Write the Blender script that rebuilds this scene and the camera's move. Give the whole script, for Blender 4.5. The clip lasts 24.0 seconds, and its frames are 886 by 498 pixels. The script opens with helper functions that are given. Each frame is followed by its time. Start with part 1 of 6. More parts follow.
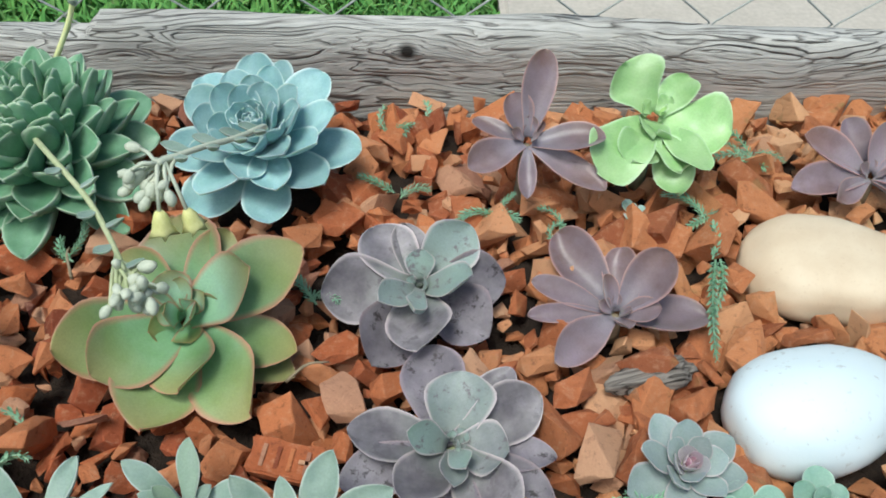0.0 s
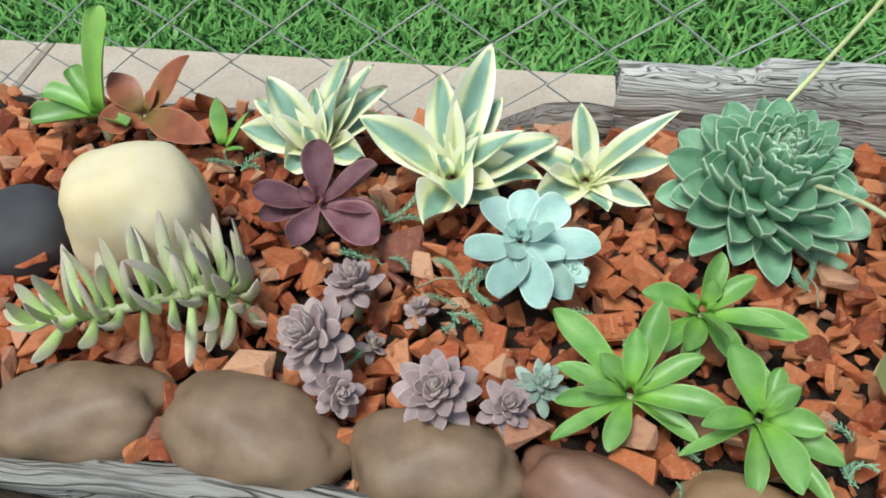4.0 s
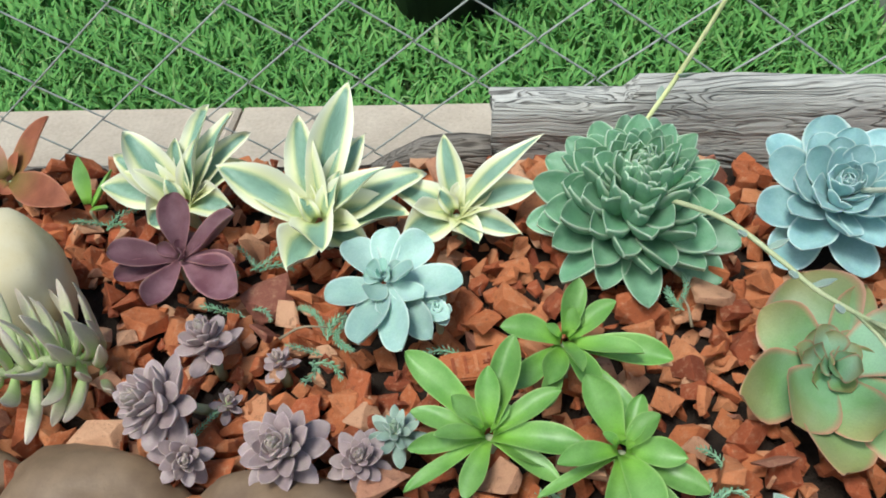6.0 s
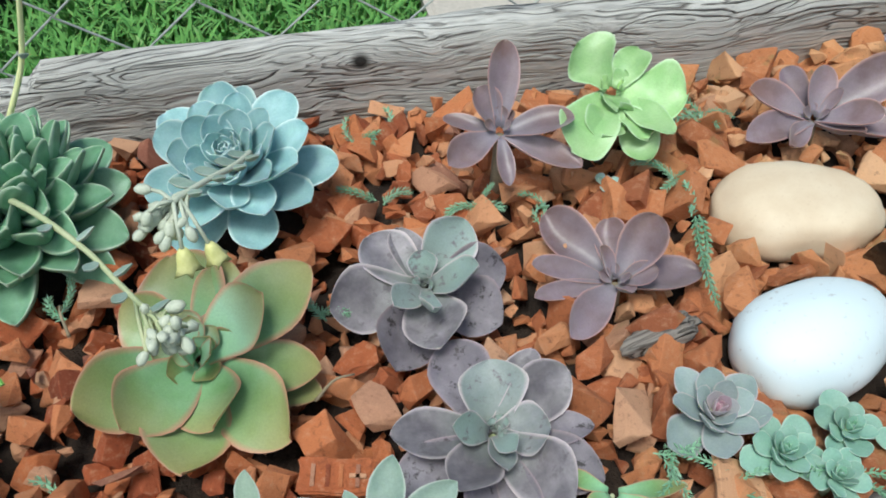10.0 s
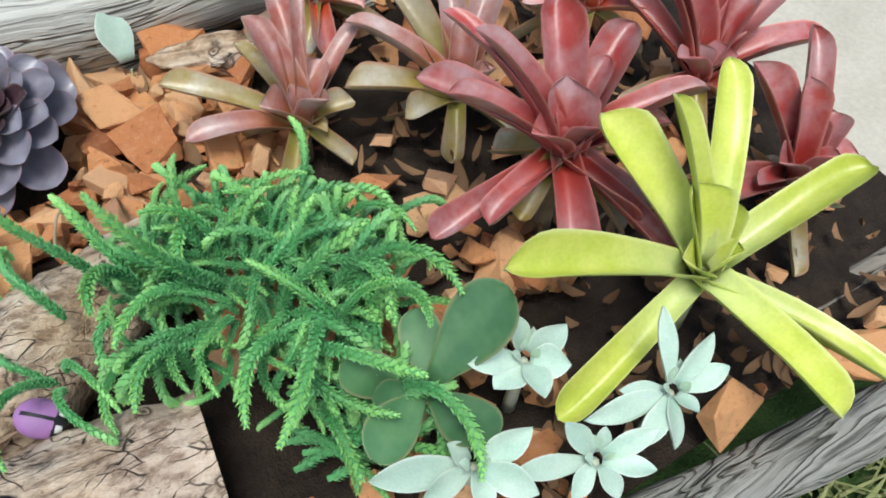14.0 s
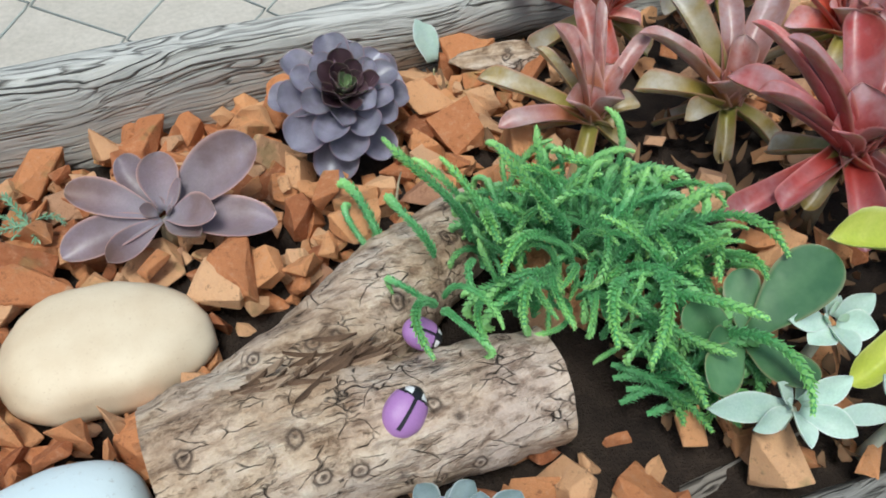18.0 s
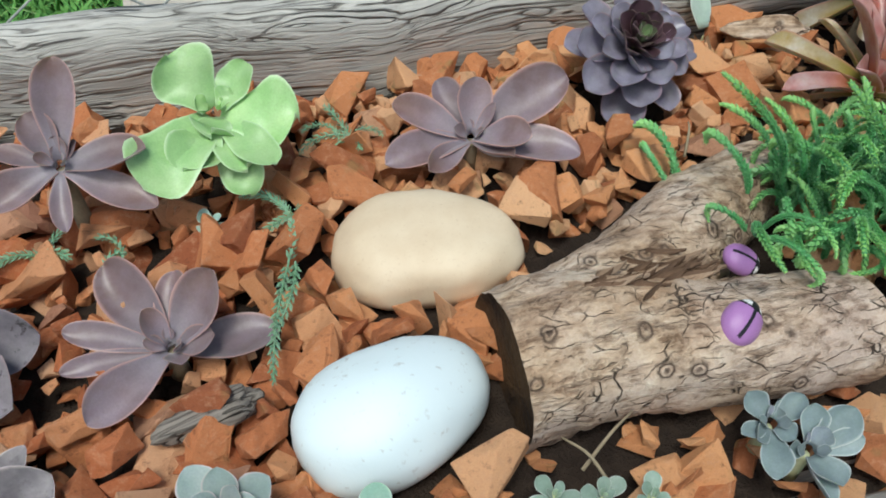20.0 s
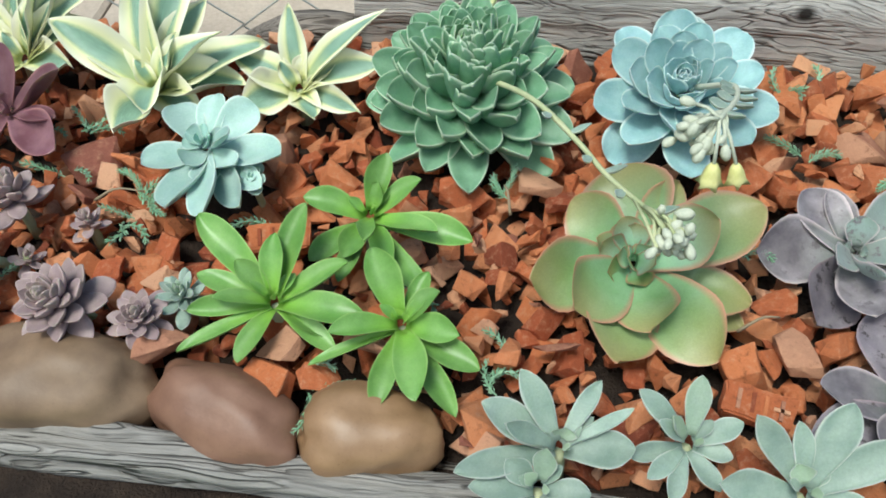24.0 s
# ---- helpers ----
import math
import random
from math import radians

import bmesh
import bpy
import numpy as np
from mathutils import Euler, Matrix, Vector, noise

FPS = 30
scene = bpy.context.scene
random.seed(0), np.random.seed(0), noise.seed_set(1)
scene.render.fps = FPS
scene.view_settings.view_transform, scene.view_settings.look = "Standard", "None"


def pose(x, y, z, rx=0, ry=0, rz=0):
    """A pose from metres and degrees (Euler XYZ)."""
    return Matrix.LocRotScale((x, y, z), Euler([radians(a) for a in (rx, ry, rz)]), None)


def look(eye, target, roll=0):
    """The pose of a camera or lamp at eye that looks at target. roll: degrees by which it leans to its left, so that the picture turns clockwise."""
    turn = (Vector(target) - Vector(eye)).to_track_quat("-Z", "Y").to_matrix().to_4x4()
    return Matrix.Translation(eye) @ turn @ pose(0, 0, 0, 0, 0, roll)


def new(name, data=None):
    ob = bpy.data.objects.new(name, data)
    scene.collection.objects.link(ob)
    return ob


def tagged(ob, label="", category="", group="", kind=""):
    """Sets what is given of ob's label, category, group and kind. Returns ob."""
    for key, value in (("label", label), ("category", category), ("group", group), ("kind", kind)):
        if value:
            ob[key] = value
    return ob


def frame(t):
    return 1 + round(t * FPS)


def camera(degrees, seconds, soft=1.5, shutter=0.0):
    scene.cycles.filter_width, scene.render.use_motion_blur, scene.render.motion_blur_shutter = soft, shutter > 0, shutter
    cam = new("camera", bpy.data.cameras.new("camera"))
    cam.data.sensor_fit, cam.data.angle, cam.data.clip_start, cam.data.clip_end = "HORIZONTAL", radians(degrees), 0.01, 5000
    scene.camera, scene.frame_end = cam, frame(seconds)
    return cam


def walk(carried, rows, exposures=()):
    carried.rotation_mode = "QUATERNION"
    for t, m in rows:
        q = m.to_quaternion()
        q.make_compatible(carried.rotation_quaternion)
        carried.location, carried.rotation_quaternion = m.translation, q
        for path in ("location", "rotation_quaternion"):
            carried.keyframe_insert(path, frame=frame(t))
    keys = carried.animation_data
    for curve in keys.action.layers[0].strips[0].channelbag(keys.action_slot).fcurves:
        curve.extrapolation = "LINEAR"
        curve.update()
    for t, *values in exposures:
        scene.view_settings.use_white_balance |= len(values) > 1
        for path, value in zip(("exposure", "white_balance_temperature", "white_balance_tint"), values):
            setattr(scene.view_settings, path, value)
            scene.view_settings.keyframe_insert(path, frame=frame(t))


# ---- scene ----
cam = camera(58.7, 24.0, 1.8)
PATH = [
    (0, (0.16, 0.198, 0.377), (0.24, 1.541, -1.103), 2.0),
    (0.5, (0.105, 0.193, 0.38), (0.095, 1.536, -1.102), 1.8),
    (1, (0.037, 0.188, 0.386), (-0.041, 1.527, -1.098), 1.4),
    (1.5, (-0.037, 0.184, 0.395), (-0.131, 1.522, -1.088), 1.1),
    (2, (-0.098, 0.18, 0.401), (-0.207, 1.514, -1.084), 0.3),
    (2.5, (-0.166, 0.17, 0.414), (-0.263, 1.493, -1.083), 0.9),
    (3, (-0.208, 0.17, 0.427), (-0.351, 1.471, -1.085), 0.3),
    (3.5, (-0.236, 0.158, 0.446), (-0.438, 1.453, -1.065), -1.5),
    (4.5, (-0.241, 0.147, 0.451), (-0.532, 1.475, -1.017), -4.3),
    (5.5, (-0.186, 0.162, 0.434), (-0.461, 1.532, -0.997), -5.9),
    (6, (-0.154, 0.177, 0.432), (-0.382, 1.549, -1.005), -6.6),
    (6.5, (-0.13, 0.183, 0.428), (-0.287, 1.552, -1.022), -6.2),
    (7, (-0.115, 0.186, 0.428), (-0.215, 1.558, -1.024), -5.8),
    (7.5, (-0.099, 0.194, 0.424), (-0.161, 1.559, -1.037), -5.1),
    (8, (-0.065, 0.204, 0.408), (-0.072, 1.572, -1.051), -4.8),
    (8.5, (-0.02, 0.209, 0.396), (0.066, 1.573, -1.063), -4.2),
    (9, (0.02, 0.202, 0.387), (0.216, 1.557, -1.072), -2.4),
    (9.5, (0.055, 0.194, 0.38), (0.31, 1.527, -1.089), -1.3),
    (10, (0.111, 0.195, 0.38), (0.394, 1.521, -1.09), -0.7),
    (10.5, (0.177, 0.201, 0.377), (0.497, 1.524, -1.089), 0.2),
    (11, (0.261, 0.203, 0.368), (0.628, 1.49, -1.118), 0.2),
    (11.5, (0.345, 0.207, 0.365), (0.815, 1.427, -1.149), 1.2),
    (12.5, (0.482, 0.216, 0.374), (1.145, 1.260, -1.197), 4.8),
    (13.5, (0.588, 0.231, 0.375), (1.335, 1.164, -1.228), 7.6),
    (14, (0.64, 0.24, 0.364), (1.382, 1.173, -1.242), 7.8),
    (14.5, (0.68, 0.282, 0.377), (1.377, 1.16, -1.28), 6.9),
    (15, (0.657, 0.322, 0.386), (1.428, 1.298, -1.18), 7.8),
    (15.5, (0.642, 0.321, 0.383), (1.331, 1.3, -1.22), 5.8),
    (16, (0.623, 0.305, 0.398), (1.244, 1.31, -1.216), 3.6),
    (16.5, (0.579, 0.273, 0.388), (1.216, 1.333, -1.184), 3.9),
    (17, (0.557, 0.25, 0.384), (1.178, 1.331, -1.181), 3.6),
    (17.5, (0.525, 0.239, 0.381), (1.13, 1.344, -1.173), 3.4),
    (18.5, (0.456, 0.235, 0.373), (1.031, 1.384, -1.162), 3.9),
    (19.5, (0.38, 0.234, 0.363), (0.872, 1.433, -1.16), 3.9),
    (20, (0.341, 0.226, 0.358), (0.764, 1.455, -1.162), 3.1),
    (20.5, (0.287, 0.218, 0.352), (0.604, 1.477, -1.17), 2.9),
    (21, (0.236, 0.213, 0.352), (0.447, 1.49, -1.173), 3.0),
    (21.5, (0.19, 0.2, 0.35), (0.341, 1.482, -1.178), 3.3),
    (22, (0.146, 0.19, 0.355), (0.225, 1.468, -1.181), 3.1),
    (22.5, (0.108, 0.192, 0.365), (0.126, 1.464, -1.178), 2.5),
    (23, (0.068, 0.187, 0.371), (0.003, 1.466, -1.166), 1.4),
    (23.5, (0.008, 0.183, 0.388), (-0.114, 1.435, -1.166), 0.5),
    (24, (-0.04, 0.173, 0.396), (-0.233, 1.404, -1.169), -2.2),
]
walk(cam, [(t, look(eye, target, roll)) for t, eye, target, roll in PATH], [(0.0, 0.31, 6200, 0.0), (1.5, 0.41, 6250, 0.0), (7.0, 0.41, 6250, 0.0), (10.0, 0.3, 6150, 0.0), (11.2, 0.22, 6150, 0.0), (14.0, 0.46, 6250, 0.0), (17.0, 0.36, 6050, 0.0), (20.0, 0.17, 6270, 0.0), (22.0, 0.3, 6150, 0.0), (24.0, 0.46, 6300, 0.0)])

# ---- world, sun ----
world = bpy.data.worlds.new("sky")
scene.world = world
world.use_nodes = True
wn = world.node_tree
sky = wn.nodes.new("ShaderNodeTexSky")
sky.sky_type, sky.sun_disc = "NISHITA", False
sky.sun_elevation, sky.sun_rotation = radians(58), radians(210)
sky.air_density, sky.dust_density, sky.ozone_density = 1.0, 3.0, 1.0
wn.links.new(sky.outputs[0], wn.nodes["Background"].inputs[0])
wn.nodes["Background"].inputs[1].default_value = 0.1
sun_data = bpy.data.lights.new("sun", "SUN")
sun_data.energy, sun_data.angle, sun_data.color = 2.4, radians(20), (1.0, 0.965, 0.93)
sun = new("sun", sun_data)
sun.matrix_world = look((-0.5, -0.1, 3.0), (0.1, 0.5, 0))


# ---- materials ----
def mat(name, rough=0.6, metal=0.0, spec=0.5):
    m = bpy.data.materials.new(name)
    m.use_nodes = True
    b = m.node_tree.nodes["Principled BSDF"]
    b.inputs["Roughness"].default_value, b.inputs["Metallic"].default_value = rough, metal
    b.inputs["Specular IOR Level"].default_value = spec
    return m, m.node_tree, b


def node(nt, kind, **values):
    n = nt.nodes.new(kind)
    for key, value in values.items():
        n.inputs[key.replace("_", " ")].default_value = value
    return n


def noise_tex(nt, scale, detail=4.0, rough=0.6, coords="Object", stretch=None):
    c = nt.nodes.new("ShaderNodeNewGeometry" if coords == "Position" else "ShaderNodeTexCoord")
    n = node(nt, "ShaderNodeTexNoise", Scale=scale, Detail=detail, Roughness=rough)
    if stretch:
        mp = node(nt, "ShaderNodeMapping", Scale=stretch)
        nt.links.new(c.outputs[coords], mp.inputs[0])
        nt.links.new(mp.outputs[0], n.inputs[0])
    else:
        nt.links.new(c.outputs[coords], n.inputs[0])
    return n


def ramp(nt, source, stops):
    r = nt.nodes.new("ShaderNodeValToRGB")
    el = r.color_ramp.elements
    while len(el) < len(stops):
        el.new(0.5)
    for e, (p, c) in zip(el, stops):
        e.position, e.color = p, (*c, 1.0) if len(c) == 3 else c
    nt.links.new(source, r.inputs[0])
    return r


def mix(nt, fac, a, b, how="MIX"):
    m = nt.nodes.new("ShaderNodeMix")
    m.data_type, m.blend_type = "RGBA", how
    for sock, v in ((m.inputs[0], fac), (m.inputs[6], a), (m.inputs[7], b)):
        if isinstance(v, (int, float)):
            sock.default_value = v
        elif isinstance(v, tuple):
            sock.default_value = (*v, 1.0)
        else:
            nt.links.new(v, sock)
    return m.outputs[2]


def math_node(nt, op, a, b=0.0):
    m = nt.nodes.new("ShaderNodeMath")
    m.operation = op
    for sock, v in zip(m.inputs, (a, b)):
        if isinstance(v, (int, float)):
            sock.default_value = v
        else:
            nt.links.new(v, sock)
    return m.outputs[0]


def bump(nt, b, height, strength=0.3, dist=0.002):
    n = node(nt, "ShaderNodeBump", Strength=strength, Distance=dist)
    nt.links.new(height, n.inputs["Height"])
    nt.links.new(n.outputs[0], b.inputs["Normal"])


def attribute(nt, name):
    n = nt.nodes.new("ShaderNodeAttribute")
    n.attribute_name = name
    return n.outputs["Fac"]


def leaf_mat(name, base, base2, rim, rim_at=(0.8, 0.99), rough=0.5, foot=None, tip=None, spots=None, sheen=0.0, grain=120.0, gloss=0.4, inner=None, bloom_glare=None):
    """A leaf's skin: two tones, a rim, a paler foot, blotches, a fine grain, a pale wash with painted sky glare; leaves
    differ a little one from another.
    """
    m, nt, b = mat(name, rough, 0.0, gloss)
    big, fine = noise_tex(nt, 55.0, 3.0, 0.55, "Position"), noise_tex(nt, grain * 7, 3.0, 0.6, "Position")
    col = mix(nt, ramp(nt, big.outputs[0], [(0.35, (0, 0, 0)), (0.68, (1, 1, 1))]).outputs[0], base, base2)
    if inner:
        f = ramp(nt, attribute(nt, "heart"), [(0.15, (0, 0, 0)), (0.95, (1, 1, 1))])
        col = mix(nt, f.outputs[0], col, inner)
    if foot:
        f = ramp(nt, attribute(nt, "along"), [(0.05, (1, 1, 1)), (0.55, (0, 0, 0))])
        col = mix(nt, f.outputs[0], col, foot)
    if tip:
        f = ramp(nt, attribute(nt, "along"), [(0.5, (0, 0, 0)), (1.0, (1, 1, 1))])
        col = mix(nt, f.outputs[0], col, tip)
    # pale patches towards the tip: waxy scurf plus sky glare painted into the colour
    if bloom_glare:
        streak = noise_tex(nt, 28.0, 4.0, 0.65, "Position")
        far = ramp(nt, attribute(nt, "along"), [(0.25, (0.0, 0.0, 0.0)), (0.8, (1, 1, 1))])
        wash = math_node(nt, "MULTIPLY", ramp(nt, streak.outputs[0], [(0.38, (0, 0, 0)), (0.62, (0.85, 0.85, 0.85))]).outputs[0], far.outputs[0])
        col = mix(nt, wash, col, bloom_glare)
    if spots:
        sp = noise_tex(nt, 130.0, 5.0, 0.7, "Position")
        col = mix(nt, ramp(nt, sp.outputs[0], [(0.56, (0, 0, 0)), (0.64, (1, 1, 1))]).outputs[0], col, spots)
    e = ramp(nt, attribute(nt, "edge"), [(rim_at[0], (0, 0, 0)), (rim_at[1], (1, 1, 1))])
    col = mix(nt, e.outputs[0], col, rim)
    col = mix(nt, 0.35 if rough > 0.32 else 0.12, col, mix(nt, fine.outputs[0], (0.25, 0.25, 0.25), (0.8, 0.8, 0.8)), "OVERLAY")
    info = nt.nodes.new("ShaderNodeObjectInfo")
    hsv = node(nt, "ShaderNodeHueSaturation")
    nt.links.new(col, hsv.inputs["Color"])
    mr = node(nt, "ShaderNodeMapRange", To_Min=0.82, To_Max=1.15)
    nt.links.new(info.outputs["Random"], mr.inputs[0])
    nt.links.new(mr.outputs[0], hsv.inputs["Value"])
    nt.links.new(hsv.outputs[0], b.inputs["Base Color"])
    b.inputs["Subsurface Weight"].default_value = 0.12
    b.inputs["Subsurface Radius"].default_value = (0.004, 0.006, 0.002)
    b.inputs["Subsurface Scale"].default_value = 0.5
    if sheen:
        b.inputs["Sheen Weight"].default_value = sheen
        b.inputs["Sheen Roughness"].default_value = 0.4
    bump(nt, b, big.outputs[0], 0.25, 0.003)
    return m


def striped_mat(name, stripe, cream):
    m, nt, b = mat(name, 0.42, 0.0, 0.5)
    n = noise_tex(nt, 60.0, 5.0, 0.65, stretch=(0.5, 3.0, 1.0))
    e = math_node(nt, "ADD", attribute(nt, "edge"), math_node(nt, "MULTIPLY", math_node(nt, "SUBTRACT", n.outputs[0], 0.5), 0.35))
    lines = noise_tex(nt, 40.0, 3.0, 0.5, stretch=(0.15, 9.0, 1.0))
    inner = mix(nt, ramp(nt, lines.outputs[0], [(0.42, (0, 0, 0)), (0.62, (1, 1, 1))]).outputs[0], stripe, tuple(v * 1.7 for v in stripe))
    c = nt.nodes.new("ShaderNodeMix")
    c.data_type = "RGBA"
    nt.links.new(ramp(nt, e, [(0.20, (0, 0, 0)), (0.42, (1, 1, 1))]).outputs[0], c.inputs[0])
    nt.links.new(inner, c.inputs[6])
    nt.links.new(ramp(nt, e, [(0.3, (0.62, 0.66, 0.30)), (0.5, cream), (0.85, (0.80, 0.80, 0.62))]).outputs[0], c.inputs[7])
    f = ramp(nt, attribute(nt, "along"), [(0.0, (1, 1, 1)), (0.45, (0, 0, 0))])
    nt.links.new(mix(nt, math_node(nt, "MULTIPLY", f.outputs[0], 0.6), c.outputs[2], (0.66, 0.68, 0.22)), b.inputs["Base Color"])
    bump(nt, b, n.outputs[0], 0.2, 0.002)
    return m


def stone_mat(name, a, c, dark, rough=0.45, scale=12.0, speck=0.0):
    m, nt, b = mat(name, rough)
    n1, n2 = noise_tex(nt, scale, 5.0), noise_tex(nt, scale * 25, 3.0)
    col = mix(nt, ramp(nt, n1.outputs[0], [(0.3, (0, 0, 0)), (0.7, (1, 1, 1))]).outputs[0], a, c)
    col = mix(nt, ramp(nt, n2.outputs[0], [(0.62, (0, 0, 0)), (0.74, (speck, speck, speck))]).outputs[0], col, dark)
    nt.links.new(col, b.inputs["Base Color"])
    bump(nt, b, n2.outputs[0], 0.15, 0.001)
    return m


def chip_mat():
    m, nt, b = mat("broken_brick", 0.85, 0.0, 0.3)
    geo, info = nt.nodes.new("ShaderNodeNewGeometry"), nt.nodes.new("ShaderNodeObjectInfo")
    rnd = math_node(nt, "FRACT", math_node(nt, "ADD", geo.outputs["Random Per Island"], math_node(nt, "MULTIPLY", info.outputs["Random"], 7.31)))
    c = ramp(nt, rnd, [(0.0, (0.24, 0.06, 0.03)), (0.2, (0.41, 0.105, 0.042)), (0.5, (0.54, 0.17, 0.065)), (0.8, (0.62, 0.25, 0.115)), (0.9, (0.68, 0.38, 0.23)), (1.0, (0.28, 0.10, 0.07))])
    # the right part of the bed has paler, sandier bricks
    pos = nt.nodes.new("ShaderNodeNewGeometry")
    sep = nt.nodes.new("ShaderNodeSeparateXYZ")
    nt.links.new(pos.outputs["Position"], sep.inputs[0])
    right = node(nt, "ShaderNodeMapRange", From_Min=0.05, From_Max=0.5)
    nt.links.new(sep.outputs[0], right.inputs[0])
    sandy = ramp(nt, rnd, [(0.0, (0.36, 0.13, 0.055)), (0.25, (0.59, 0.25, 0.105)), (0.6, (0.69, 0.35, 0.16)), (0.85, (0.74, 0.45, 0.25)), (1.0, (0.48, 0.26, 0.16))])
    col = mix(nt, math_node(nt, "MULTIPLY", right.outputs[0], 0.85), c.outputs[0], sandy.outputs[0])
    n1, n2 = noise_tex(nt, 170.0, 7.0, 0.75, "Position"), noise_tex(nt, 1100.0, 4.0, 0.7, "Position")
    col = mix(nt, ramp(nt, n1.outputs[0], [(0.52, (0, 0, 0)), (0.68, (0.55, 0.55, 0.55))]).outputs[0], col, (0.62, 0.35, 0.21))
    col = mix(nt, ramp(nt, n1.outputs[0], [(0.30, (0.75, 0.75, 0.75)), (0.44, (0, 0, 0))]).outputs[0], col, (0.15, 0.055, 0.03))
    algae = ramp(nt, noise_tex(nt, 38.0, 3.0, 0.6, "Position").outputs[0], [(0.60, (0, 0, 0)), (0.70, (0.5, 0.5, 0.5))])
    col = mix(nt, math_node(nt, "MULTIPLY", algae.outputs[0], right.outputs[0]), col, (0.24, 0.22, 0.09))
    col = mix(nt, 0.4, col, mix(nt, n2.outputs[0], (0.2, 0.2, 0.2), (0.85, 0.85, 0.85)), "OVERLAY")
    nt.links.new(col, b.inputs["Base Color"])
    bump(nt, b, math_node(nt, "ADD", n1.outputs[0], math_node(nt, "MULTIPLY", n2.outputs[0], 0.35)), 0.85, 0.003)
    return m


def wood_mat(name, light, dark, grain=(0.5, 26.0, 26.0), knots=()):
    """Weathered timber: thin dark furrows that wander along the grain and part round the knots."""
    m, nt, b = mat(name, 0.9, 0.0, 0.2)
    c = nt.nodes.new("ShaderNodeTexCoord")
    mp = node(nt, "ShaderNodeMapping", Scale=grain)
    warp = node(nt, "ShaderNodeTexNoise", Scale=8.0, Detail=2.0)
    nt.links.new(c.outputs["Object"], warp.inputs[0])
    add = nt.nodes.new("ShaderNodeVectorMath")
    add.operation = "MULTIPLY_ADD"
    add.inputs[1].default_value = (0.0, 0.035, 0.035)
    nt.links.new(warp.outputs["Color"], add.inputs[0])
    nt.links.new(c.outputs["Object"], add.inputs[2])
    nt.links.new(add.outputs[0], mp.inputs[0])
    broad = node(nt, "ShaderNodeTexNoise", Scale=2.6, Detail=2.5, Roughness=0.45)
    nt.links.new(mp.outputs[0], broad.inputs[0])
    level, core = broad.outputs[0], None
    for at in knots:
        dist = nt.nodes.new("ShaderNodeVectorMath")
        dist.operation = "DISTANCE"
        dist.inputs[1].default_value = at
        nt.links.new(c.outputs["Object"], dist.inputs[0])
        near = ramp(nt, math_node(nt, "MULTIPLY", dist.outputs["Value"], 18.0), [(0.0, (0.26, 0.26, 0.26)), (0.35, (0.10, 0.10, 0.10)), (1.0, (0, 0, 0))])
        level = math_node(nt, "ADD", level, near.outputs[0])
        core = ramp(nt, math_node(nt, "MULTIPLY", dist.outputs["Value"], 60.0), [(0.28, (1, 1, 1)), (0.62, (0, 0, 0))]).outputs[0]
    line = ramp(nt, math_node(nt, "FRACT", math_node(nt, "MULTIPLY", level, 11.0)), [(0.0, (0, 0, 0)), (0.12, (0.35, 0.35, 0.35)), (0.3, (0.9, 0.9, 0.9)), (0.9, (1, 1, 1)), (1.0, (0.3, 0.3, 0.3))])
    strength = ramp(nt, noise_tex(nt, 16.0, 3.0, stretch=(0.4, 2.0, 2.0)).outputs[0], [(0.34, (0.25, 0.25, 0.25)), (0.58, (1, 1, 1))])
    g = node(nt, "ShaderNodeTexNoise", Scale=14.0, Detail=5.0, Roughness=0.65)
    nt.links.new(mp.outputs[0], g.inputs[0])
    patch = noise_tex(nt, 7.0, 4.0)
    col = ramp(nt, g.outputs[0], [(0.3, tuple(p * 0.5 + q * 0.5 for p, q in zip(light, dark))), (0.5, light), (0.8, tuple(min(1, v * 1.25) for v in light))])
    col = mix(nt, ramp(nt, patch.outputs[0], [(0.45, (0, 0, 0)), (0.8, (0.6, 0.6, 0.6))]).outputs[0], col.outputs[0], tuple(v * 0.55 for v in light))
    furrow = mix(nt, strength.outputs[0], (1.0, 1.0, 1.0), line.outputs[0])
    col = mix(nt, furrow, dark, col)
    if core:
        col = mix(nt, core, col, tuple(v * 0.4 for v in dark))
    nt.links.new(col, b.inputs["Base Color"])
    bump(nt, b, math_node(nt, "ADD", furrow, math_node(nt, "MULTIPLY", g.outputs[0], 0.6)), 0.8, 0.004)
    return m


